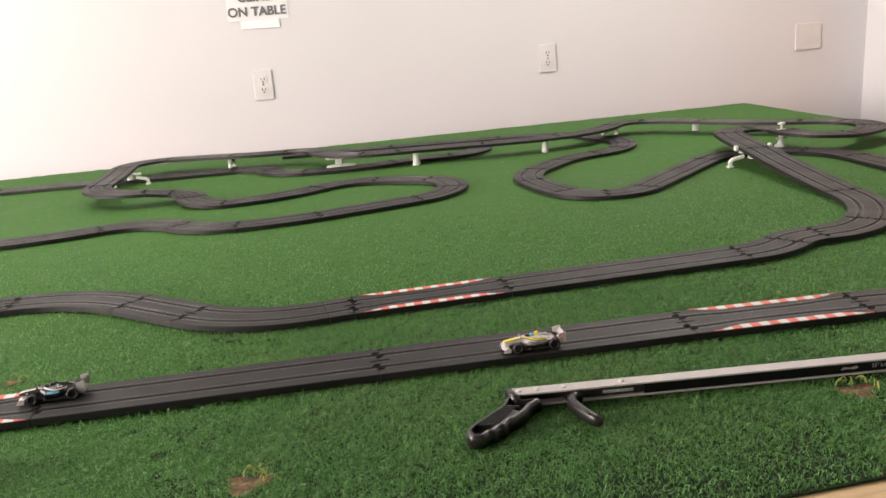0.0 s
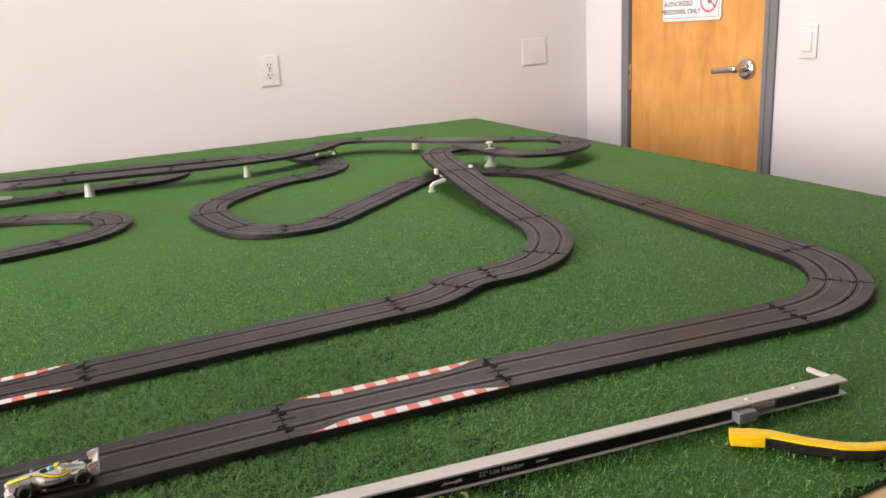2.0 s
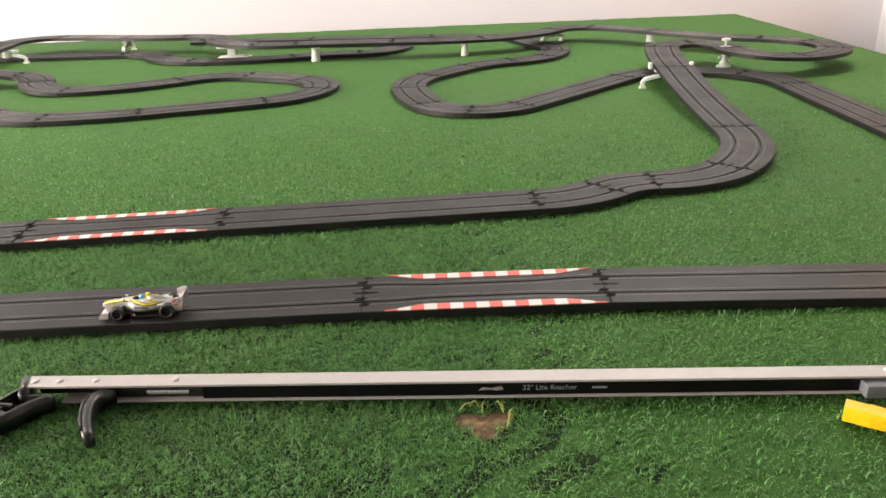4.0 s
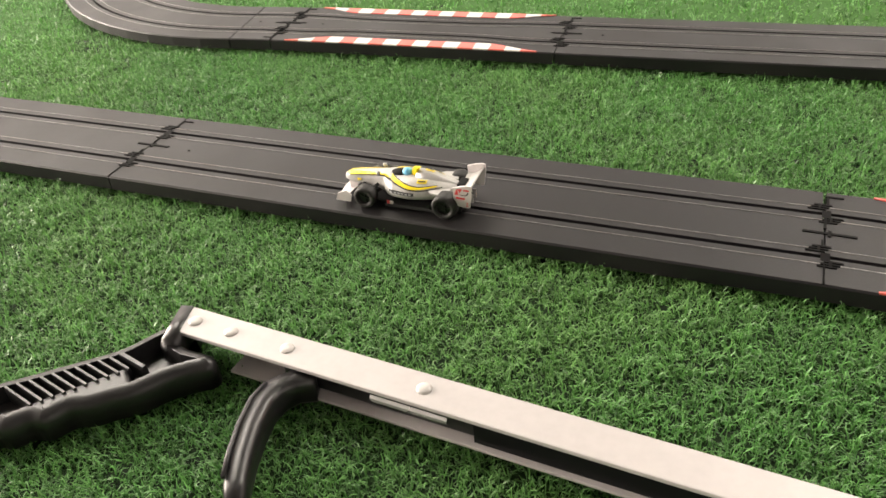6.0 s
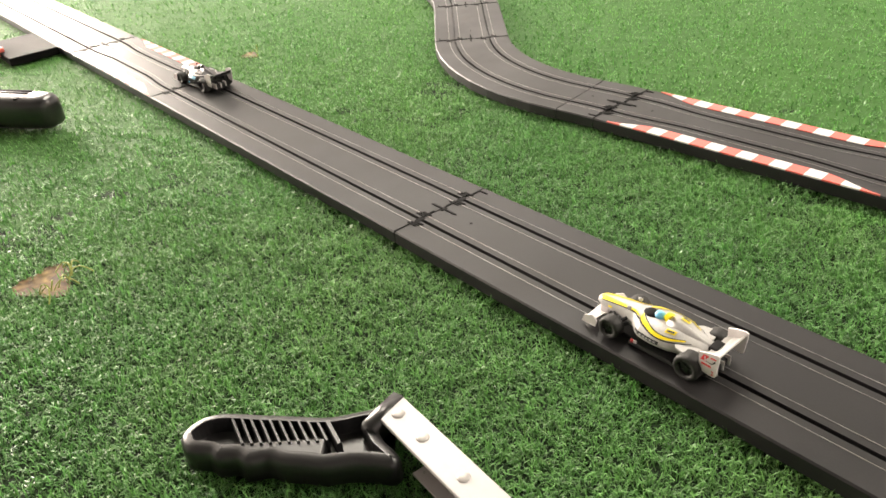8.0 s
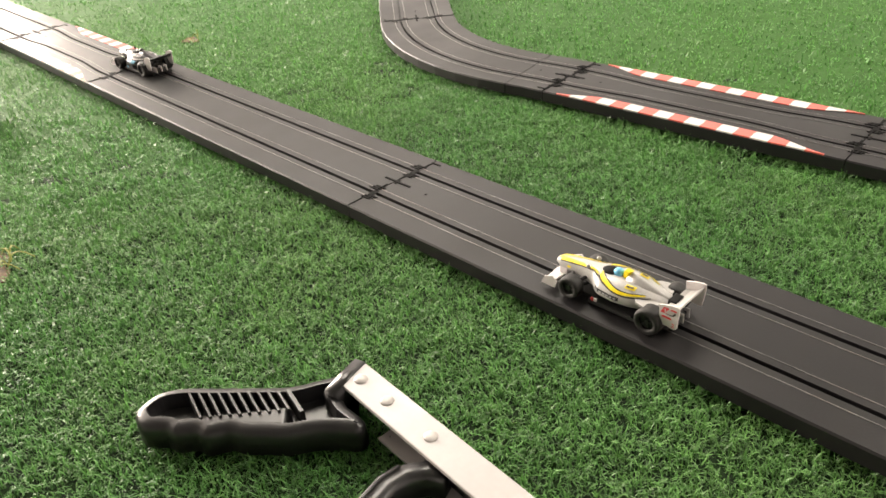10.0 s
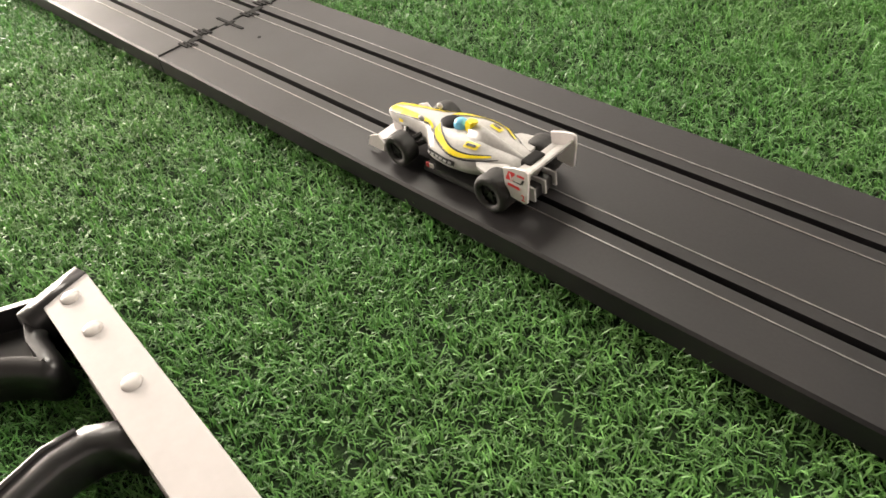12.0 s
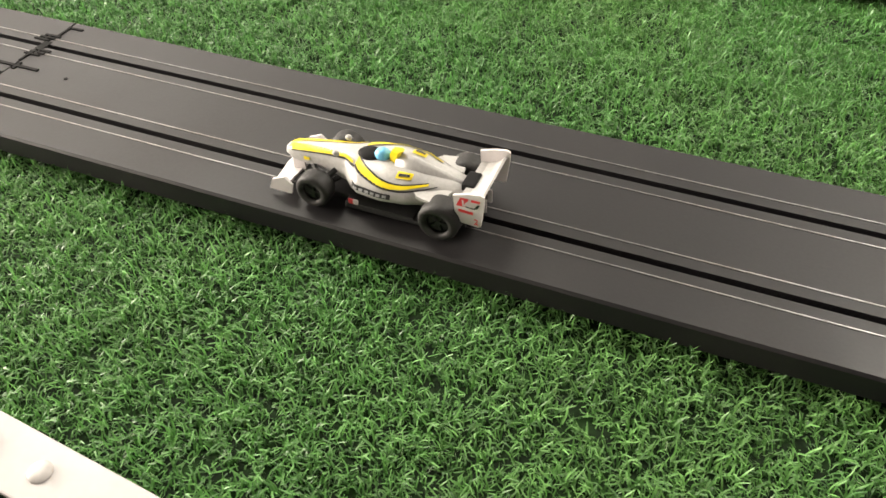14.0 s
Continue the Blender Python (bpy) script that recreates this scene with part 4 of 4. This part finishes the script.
def racing_car(m, label, shell, wing, stripe, helmet, crest, side, plain):
    car = thing("slot_car", label, "toy car", m, group="slot cars on the track")

    def piece(name, bm, material, parent, label="", smooth=False):
        for v in bm.verts:
            v.co = (v.co.x * (0.98 if v.co.x < 0 else 0.945), v.co.y * 0.90, v.co.z * 0.88)
        return part(name, bm, material, parent, label, smooth)

    n = 32
    xs = [SECTIONS[0][0] + (SECTIONS[-1][0] - SECTIONS[0][0]) * i / 44 for i in range(45)]
    body = piece("body", loft([[hull(x, 2 * math.pi * i / n) for i in range(n)] for x in xs]), shell, car, smooth=True)
    for s in (-1, 1):
        q = (lambda v: v) if s > 0 else (lambda v: 180 - v)
        strip = None if plain else piece("side_strip", decal(-0.0080, 0.0075, (q(25), q(22)), (q(9), q(5)), 0, 8, 0.0003), CAR_BLACK, body, "black lettered strip")
        for k in range(0 if plain else 6):
            x0 = -0.0068 + 0.0023 * k
            piece("grey_bar", decal(x0, x0 + 0.0015, (q(19), q(19)), (q(11), q(11)), 0, 2, 0.0006), PRINT, strip)
        if plain:
            piece("side_panel", decal(-0.005, 0.010, (q(34), q(30)), (q(4), q(2)), 0, 8, 0.0004), side, body, "pale blue side panel")
        floor_board = piece("floor_edge", box(0.002, s * 0.0108, 0.0032, 0.026, 0.0046, 0.0010, 0.0003), CHASSIS, car, "black floor edge")
        piece("side_tag", box(-0.0088, s * 0.0128, 0.0044, 0.0018, 0.0006, 0.0020), CAR_RED if not plain else side, floor_board)
        if not plain:
            piece("side_tag", box(-0.0070, s * 0.0128, 0.0044, 0.0018, 0.0006, 0.0020), CAR_PALE, floor_board, "white half of the tag")
        bm = prism([(0.0125, s * 0.0080), (0.0170, s * 0.0128), (0.0235, s * 0.0142), (0.0262, s * 0.0126), (0.0270, s * 0.0055)], 0.0136, 0.0148)
        piece("flap", bm, shell, car)
        piece("stripe", decal(-0.0085, 0.019, (q(80), q(62)), (q(62), q(57)), -24 * s, 16), stripe, body, "coloured swoosh stripe")
        piece("stripe_edge", decal(-0.0085, 0.022, (q(62), q(57)), (q(56), q(53)), -24 * s, 16), CAR_BLACK, body)
        piece("stripe_edge", decal(-0.0085, 0.019, (q(84), q(65)), (q(80), q(62)), -24 * s, 16), CAR_BLACK, body)
        piece("nose_stripe", decal(-0.0374, -0.0095, (q(88), q(64)), (q(40), q(58)), 0, 14), stripe, body)
        piece("nose_edge", decal(-0.0370, -0.0085, (q(40), q(58)), (q(31), q(52)), 0, 14), CAR_BLACK, body)
        piece("nose_mark", decal(-0.0300, -0.0275, (q(14), q(14)), (q(0), q(2)), 0, 3), stripe, body)
        tag = piece("yellow_tag", decal(0.0075, 0.0130, (q(74), q(76)), (q(60), q(63)), 0, 4, 0.0005), stripe, body)
        piece("dark_bar", decal(0.0083, 0.0122, (q(70), q(72)), (q(64), q(67)), 0, 4, 0.0008), CAR_BLACK, tag)
    piece("cockpit", ball((-0.0056, 0, 0.0182), 0.0050, 0.0042, 0.0020), DARK, body, "open black cockpit", smooth=True)
    for y in (-0.0052, 0.0052):
        piece("mirror", ball((-0.0165, y, 0.0192), 0.0014, 0.0010, 0.0013, 6), shell, car, smooth=True)
    piece("helmet", ball((-0.0010, 0, 0.0192), 0.0030, 0.0029, 0.0030), helmet, car, "small coloured helmet", smooth=True)
    rings = [[(x + lean, w * y, z) for x, y in ((-0.0014, -0.7), (0.0014, -1), (0.0024, -0.6), (0.0024, 0.6), (0.0014, 1), (-0.0014, 0.7))] for lean, w, z in ((0.0036, 0.0024, 0.0170), (0.0038, 0.0023, 0.0212), (0.0044, 0.0020, 0.0230), (0.0050, 0.0012, 0.0236))]
    piece("air_box", loft(rings), crest, car, smooth=False)
    rings = [[(x, w * y, z0 + (z1 - z0) * k) for y, k in ((-1.5, 0), (-0.9, 0.5), (-0.4, 0.92), (0, 1), (0.4, 0.92), (0.9, 0.5), (1.5, 0))] for x, w, z0, z1 in ((0.0050, 0.0036, 0.0165, 0.0222), (0.0120, 0.0034, 0.0155, 0.0210), (0.020, 0.0028, 0.0135, 0.0186), (0.0290, 0.0020, 0.0115, 0.0152))]
    piece("engine_cover", loft(rings), shell, car, smooth=True)
    # front wing
    fw = piece("front_wing", loft([[(-0.0405 + 0.0022 * abs(t), 0.0142 * t, 0.0036 + 0.0012 * abs(t)), (-0.0325, 0.0142 * t, 0.0044 + 0.0014 * abs(t)), (-0.0325, 0.0142 * t, 0.0054 + 0.0014 * abs(t)), (-0.0405 + 0.0022 * abs(t), 0.0142 * t, 0.0044 + 0.0012 * abs(t))] for t in [-1 + 0.2 * i for i in range(11)]]), wing, car)
    for s in (-1, 1):
        pts = [(-0.0405, 0.0022), (-0.0315, 0.0020), (-0.0305, 0.0066), (-0.0335, 0.0096), (-0.0385, 0.0072)]
        bm = bmesh.new()
        a = [bm.verts.new((x, s * 0.0138, z)) for x, z in pts]
        b = [bm.verts.new((x, s * 0.0147, z)) for x, z in pts]
        bm.faces.new(a)
        bm.faces.new(b[::-1])
        for i in range(5):
            bm.faces.new((a[i], a[(i + 1) % 5], b[(i + 1) % 5], b[i]))
        bmesh.ops.recalc_face_normals(bm, faces=bm.faces[:])
        piece("end_plate", bm, wing, fw)
        piece("strut", box(-0.0335, s * 0.0030, 0.0078, 0.0048, 0.0008, 0.0060), wing, fw)
    # rear wing
    rings = []
    for t in [-1 + 0.25 * i for i in range(9)]:
        y = 0.0128 * t
        ring = [(0.0312, y, 0.0150), (0.0340, y, 0.0152), (0.0375, y, 0.0164), (0.0396, y, 0.0184), (0.0406, y, 0.0206), (0.0398, y, 0.0208), (0.0386, y, 0.0190), (0.0368, y, 0.0174), (0.0338, y, 0.0162), (0.0312, y, 0.0161)]
        rings.append(ring)
    rw = piece("rear_wing", loft(rings), shell, car, "curved rear wing", smooth=False)
    for s in (-1, 1):
        pts = [(0.0312, 0.0092), (0.0392, 0.0082), (0.0402, 0.0088), (0.0414, 0.0188), (0.0414, 0.0226), (0.0400, 0.0232), (0.0356, 0.0224), (0.0306, 0.0206)]
        bm = bmesh.new()
        a = [bm.verts.new((x, s * 0.0128, z)) for x, z in pts]
        b = [bm.verts.new((x, s * 0.0138, z)) for x, z in pts]
        bm.faces.new(a)
        bm.faces.new(b[::-1])
        for i in range(len(pts)):
            j = (i + 1) % len(pts)
            bm.faces.new((a[i], a[j], b[j], b[i]))
        bmesh.ops.recalc_face_normals(bm, faces=bm.faces[:])
        ep = piece("end_plate", bm, wing, rw, "pale end plate with small decals")
        if not plain:
            bm = bmesh.new()
            q = Matrix.Rotation(radians(90), 4, "X")
            yy = s * 0.0140
            for pts2 in ([(0.0316, 0.0166), (0.0332, 0.0206), (0.0362, 0.0207), (0.0348, 0.0167)], [(0.0368, 0.0196), (0.0371, 0.0207), (0.0402, 0.0206), (0.0399, 0.0196)], [(0.0324, 0.0140), (0.0324, 0.0153), (0.0376, 0.0150), (0.0376, 0.0137)]):
                bm.faces.new([bm.verts.new((x, yy, z)) for x, z in pts2])
            piece("red_mark", bm, CAR_RED, rw)
            bm = bmesh.new()
            for pts2 in ([(0.0349, 0.0166), (0.0351, 0.0171), (0.0384, 0.0169), (0.0382, 0.0164)], [(0.0380, 0.0169), (0.0392, 0.0190), (0.0401, 0.0189), (0.0389, 0.0168)]):
                bm.faces.new([bm.verts.new((x, yy, z)) for x, z in pts2])
            piece("black_mark", bm, CAR_BLACK, rw)
            bm = bmesh.new()
            for pts2 in ([(0.0337, 0.0200), (0.0344, 0.0200), (0.0347, 0.0171), (0.0341, 0.0171)], [(0.0341, 0.0171), (0.0347, 0.0171), (0.0362, 0.0195), (0.0356, 0.0196)], [(0.0356, 0.0196), (0.0362, 0.0195), (0.0366, 0.0172), (0.0360, 0.0172)], [(0.0360, 0.0172), (0.0366, 0.0172), (0.0384, 0.0199), (0.0377, 0.0199)]):
                bm.faces.new([bm.verts.new((x, yy + s * 0.0003, z)) for x, z in pts2])
            piece("white_mark", bm, CAR_PALE, rw)
            lettering("race_number", "2", 0.0032, Matrix.Translation((0.0365, s * 0.01252, 0.0093)) @ pose(0, 0, 0, 90, 0, 0 if s < 0 else 180), CAR_RED, rw, "small red number", 0.0001)
    # dark block put in for the shadow in the hole ahead of the wing
    piece("hole_shade", box(0.0318, 0.0010, 0.0148, 0.0050, 0.0086, 0.0046, 0.0010), DARK, car, "dark block for the shaded hole at the wing")
    for y in (-0.006, 0, 0.006):
        piece("diffuser_fin", box(0.0335, y, 0.0062, 0.008, 0.0008, 0.0060), shell if not plain else wing, car)
    # chassis, axles and wheels
    bm = box(0.000, 0, 0.0022, 0.066, 0.018, 0.0026, 0.0006)
    box(0.004, 0, 0.0022, 0.030, 0.027, 0.0018, 0.0005, bm=bm)
    box(0.030, 0, 0.0048, 0.012, 0.012, 0.005, 0.0006, bm=bm)
    piece("chassis", bm, CHASSIS, car, "black plastic chassis")
    piece("guide_pin", tube((-0.026, 0, 0.0025), (-0.026, 0, -0.0022), 0.0009, n=8), CHASSIS, car)
    for x, r in ((-0.0219, 0.0062 / 0.88), (0.0248, 0.0070 / 0.88)):
        piece("axle", tube((x, -0.013, r), (x, 0.013, r), 0.0009, n=8), STEEL, car)
    for s in (-1, 1):
        bm = bmesh.new()
        for p, q in (((-0.026, 0.0055, 0.0110), (-0.0215, 0.0115, 0.0082)), ((-0.017, 0.0058, 0.0120), (-0.0215, 0.0115, 0.0082)), ((-0.026, 0.0050, 0.0085), (-0.0215, 0.0115, 0.0058)), ((-0.016, 0.0055, 0.0085), (-0.0215, 0.0115, 0.0058))):
            tube((p[0], s * p[1], p[2]), (q[0], s * q[1], q[2]), 0.0011, n=6, bm=bm)
        piece("suspension", bm, CAR_BLACK, car, "thin black suspension arms")
        wheel(car, -0.0215, s * 0.0118, 0.0062, 0.0066)
        wheel(car, 0.0243, s * 0.0118, 0.0070, 0.0082)
    return car


racing_car(Matrix.Translation((0.1832, -0.0185, 0.0083)) @ Matrix.Rotation(radians(0.5), 4, "Z") @ Matrix.Scale(0.955, 4), "white open-wheel toy race car with yellow stripes and blue helmet", CAR_WHITE, CAR_PALE, CAR_YELLOW, CAR_BLUE, CAR_YELLOW, CAR_RED, False)
racing_car(Matrix.Translation((-0.371, 0.0125, 0.0083)) @ Matrix.Rotation(radians(4), 4, "Z") @ Matrix.Scale(0.955, 4), "black open-wheel toy race car with white wings and blue marks", CAR_BLACK, CAR_PALE, CAR_PALE, CAR_BLACK, CAR_BLACK, CAR_BLUE, True)

# ---- reaching tool on the turf ----
RX, RY, RA = 0.131, -0.1416, -4.5
reacher = thing("reacher_tool", "long white reaching tool with black grip and yellow jaw", "reacher", Matrix.Translation((RX, RY, -0.003)) @ Matrix.Rotation(radians(RA), 4, "Z"))
LEN, BW_, TOPZ = 0.757, 0.0155, 0.0185
part("top_strip", box(LEN / 2 - 0.0022, 0, TOPZ - 0.0010, LEN, BW_, 0.0020, 0.0006), ALU, reacher, "white painted aluminium face")
part("lower_strip", box(LEN / 2 + 0.012, -0.0004, 0.0048, LEN - 0.03, BW_ + 0.0006, 0.0014, 0.0004), ALU, reacher, "bare aluminium lower lip")
# the shade inside the channel is put into the web's black colour
part("web", box(LEN / 2, 0.0046, 0.0112, LEN - 0.01, 0.0012, 0.0118), CHASSIS, reacher, "inner channel, its shade painted on as black")
lab = part("label_strip", box(0.380, -0.0055, 0.0112, 0.490, 0.0014, 0.0112), LABEL, reacher, "glossy black printed label")
lettering("lettering", '32" Lite Reacher', 0.0060, pose(0.395, -0.0064, 0.0115, 90, 0, 0), PRINT, lab, "white printed words", 0.0001)
part("white_logo", prism([(0.342, 0.0096), (0.345, 0.0126), (0.352, 0.0116), (0.359, 0.0132), (0.361, 0.0104), (0.355, 0.0094), (0.350, 0.0104)], 0.0, 0.0001), PRINT, lab).matrix_basis = Matrix.Translation((0, -0.0064, 0)) @ pose(0, 0, 0, 90, 0, 0)
part("white_bar", box(0.432, -0.0063, 0.0112, 0.011, 0.0003, 0.0016), PRINT, lab)
for x in (0.0060, 0.0245, 0.0525, 0.113, 0.645, 0.698):
    part("rivet", loft([[(x + r * math.cos(2 * math.pi * i / 16), r * math.sin(2 * math.pi * i / 16), z) for i in range(16)] for r, z in ((0.0030, TOPZ - 0.0002), (0.0029, TOPZ + 0.0005), (0.0021, TOPZ + 0.0010), (0.0008, TOPZ + 0.0012))]), RIVET, reacher, smooth=True)
part("pull_rod", box(0.095, -0.0020, 0.0105, 0.085, 0.0055, 0.0075, 0.0010), GRIP, reacher, "black sliding pull bar")
part("rod_end", tube((0.092, -0.0035, 0.0105), (0.124, -0.0035, 0.0105), 0.0022, n=10), SILVER, reacher)
part("pull_rod", box(0.655, -0.0020, 0.0105, 0.060, 0.0050, 0.0060, 0.0010), SILVER, reacher)
part("slider", box(0.678, -0.0030, 0.0105, 0.010, 0.0080, 0.0090, 0.0012), GRIP, reacher)
part("jaw_block", box(0.715, -0.0010, 0.0100, 0.062, 0.0125, 0.0120, 0.0015), GRIP, reacher, "black rubber fixed jaw")
part("cross_pin", tube((0.748, 0.006, 0.0160), (0.742, 0.030, 0.0165), 0.0030, 0.0028, 12), ALU, reacher, "short white cross pin")
part("jaw_mount", box(0.633, -0.0085, 0.0100, 0.020, 0.0160, 0.0100, 0.0010), GREY, reacher, "grey jaw mount")
inv = (Matrix.Translation((RX, RY, 0)) @ Matrix.Rotation(radians(RA), 4, "Z")).inverted()


def local(x, y, z):
    return inv @ Vector((x, y, z))


jaw_line = [(0.738, -0.231), (0.752, -0.242), (0.768, -0.264), (0.788, -0.285), (0.806, -0.296), (0.826, -0.303), (0.843, -0.308)]
jaw = part("jaw", sweep([local(x, y, 0.0065) for x, y in jaw_line], [0.0060, 0.0056, 0.0050, 0.0048, 0.0046, 0.0044, 0.0042], 0.0052), GRIP, reacher, "curved black rubber jaw")
part("jaw_face", sweep([local(x + 0.0004, y + 0.0006, 0.0122) for x, y in jaw_line], [0.0068, 0.0062, 0.0056, 0.0054, 0.0052, 0.0048, 0.0044], 0.0014), YELLOW, jaw, "bright yellow jaw facing")
part("jaw_root", sweep([local(0.726, -0.222, 0.0075), local(0.740, -0.232, 0.0075), local(0.748, -0.240, 0.0075)], [0.0085, 0.0090, 0.0060], 0.0058), YELLOW, jaw, "yellow jaw root")

# grip with a ribbed pocket
grip_outline = [(0.134, -0.1375), (0.1265, -0.1400), (0.1195, -0.1500), (0.1130, -0.1615), (0.1010, -0.1725), (0.0880, -0.1840), (0.0770, -0.1935), (0.0715, -0.2030), (0.0725, -0.2125), (0.0790, -0.2195), (0.0880, -0.2205), (0.0955, -0.2145), (0.1010, -0.2135), (0.1065, -0.2070), (0.1125, -0.2055), (0.1175, -0.1975), (0.1240, -0.1945), (0.1285, -0.1865), (0.1350, -0.1815), (0.1420, -0.1720), (0.1490, -0.1655), (0.1560, -0.1600), (0.1530, -0.1540), (0.1360, -0.1520)]
grip_outline = [(x - 0.0022, y + 0.0022) if 8 < i < 17 else (x, y) for i, (x, y) in enumerate(grip_outline)]
pts = [local(x, y, 0) for x, y in grip_outline]
n = len(pts)
smooth_pts = []
for i in range(n):
    p0, p1, p2, p3 = (pts[(i + k - 1) % n] for k in range(4))
    for k in range(3):
        t = k / 3
        smooth_pts.append(0.5 * ((2 * p1) + (p2 - p0) * t + (2 * p0 - 5 * p1 + 4 * p2 - p3) * t * t + (3 * p1 - p0 - 3 * p2 + p3) * t ** 3))
bm = prism([(p.x, p.y) for p in smooth_pts], 0.0030, 0.0160, bevel=0.0050)
for f in bm.faces:
    f.smooth = len(f.verts) == 4
top = max((f for f in bm.faces if f.normal.z > 0.9), key=lambda f: f.calc_area())
bmesh.ops.inset_region(bm, faces=[top], thickness=0.0003, depth=0.0)
bmesh.ops.inset_region(bm, faces=[top], thickness=0.0009, depth=0.0)
bmesh.ops.translate(bm, verts=list(top.verts), vec=(0, 0, -0.0075))
grip = part("grip", bm, GRIP, reacher, "glossy black moulded pistol grip", smooth=False)
a, b = Vector((0.128, -0.160)), Vector((0.083, -0.205))
ax = (b - a).normalized()
side = Vector((-ax.y, ax.x))
for i in range(10):
    c = a + ax * (0.0135 + 0.0042 * i)
    half = 0.0066 + 0.00026 * i
    d = (side * 0.86 - ax * 0.51).normalized()
    c = c + side * 0.0012
    part("rib", sweep([local(*(c - d * half), 0.0118), local(*c, 0.0118), local(*(c + d * half), 0.0118)], 0.0007, 0.0045), GRIP, grip)
c = a + ax * 0.0085 + side * 0.002
part("rib", sweep([local(*(c - d * 0.008), 0.0120), local(*(c + d * 0.008), 0.0120)], 0.0012, 0.0045), GRIP, grip)
inner = [a + ax * (0.056 - 0.0075 * i) + side * (0.0072 - 0.0006 * i) for i in range(7)]
outer = [Vector(grip_outline[k]) - side * 0.0048 for k in (18, 17, 16, 15, 14, 13, 12, 11)]
bm = prism([tuple(local(p.x, p.y, 0).xy) for p in inner + outer], 0.0070, 0.0150, bevel=0.0020)
part("finger_flank", bm, GRIP, grip, "glossy rounded finger flank")
c = Vector((0.0838, -0.2110))
bm = bmesh.new()
for i in range(20):
    q = [2 * math.pi * (i + k) / 20 for k in (0, 1)]
    o = [bm.verts.new(local(c.x + r * math.cos(t), c.y + r * math.sin(t), z)) for t, r, z in ((q[0], 0.0032, 0.0118), (q[1], 0.0032, 0.0118), (q[1], 0.0018, 0.0112), (q[0], 0.0018, 0.0112))]
    bm.faces.new(o)
part("eyelet", bm, CHASSIS, grip)
collar = part("collar", sweep([local(0.1275, -0.1345, 0.0090), local(0.1300, -0.1450, 0.0090), local(0.1330, -0.1555, 0.0090)], 0.0042, 0.0100), GRIP, grip, smooth=True)
trig = [(0.199, -0.1530), (0.1915, -0.1555), (0.1868, -0.1618), (0.1856, -0.1705), (0.1880, -0.1825), (0.1918, -0.1945), (0.1962, -0.2050), (0.2000, -0.2118)]
trigger = part("trigger", sweep([local(x, y, 0.0095) for x, y in trig], [0.0040, 0.0046, 0.0047, 0.0046, 0.0043, 0.0042, 0.0040, 0.0034], [0.0060, 0.0065, 0.0068, 0.0068, 0.0066, 0.0062, 0.0058, 0.0045]), GRIP, reacher, "curved black trigger lever", smooth=True)
part("ridge", sweep([local(x - 0.0034, y - 0.0010, 0.0160) for x, y in trig[2:-1]], 0.0008, 0.0009), GRIP, trigger, smooth=True)

# ---- hand controller ----
ctl = thing("hand_controller", "black plastic pistol hand controller lying on the turf", "controller", Matrix.Translation((-0.415, -0.130, 0)) @ Matrix.Rotation(radians(214), 4, "Z"))
rings = []
for x, w, h in ((-0.0200, 0.004, 0.008), (-0.0185, 0.009, 0.0125), (-0.014, 0.0125, 0.0145), (-0.006, 0.0145, 0.0150), (0.02, 0.0150, 0.0155), (0.06, 0.0150, 0.0160), (0.09, 0.0155, 0.0160), (0.12, 0.0150, 0.0150), (0.135, 0.0120, 0.0130)):
    rings.append([(x, w * math.copysign(abs(math.cos(t)) ** 0.55, math.cos(t)), 0.0150 + h * math.copysign(abs(math.sin(t)) ** 0.55, math.sin(t))) for t in [2 * math.pi * i / 24 for i in range(24)]])
part("handle", loft(rings), GRIP, ctl, smooth=True)
for y in (-0.0075, -0.0015):
    part("groove", box(0.050, y, 0.0305, 0.085, 0.0022, 0.0014, 0.0004), DARK, ctl)
part("screw", tube((0.012, 0.009, 0.0285), (0.012, 0.009, 0.0300), 0.0026, n=12), DARK, ctl)
part("trigger", sweep([(0.085, 0.013, 0.015), (0.088, 0.024, 0.015), (0.098, 0.032, 0.015)], 0.006, 0.008), GRIP, ctl)
cord = []
for i in range(15):
    s = i / 14
    cord.append((0.132 + 0.10 * s, -0.03 * s * s + 0.012 * math.sin(6 * s), 0.006 - 0.003 * s + 0.007 * max(0, 1 - 3 * s)))
part("cable", sweep(cord, 0.0018, 0.0018), GRIP, ctl, smooth=True)
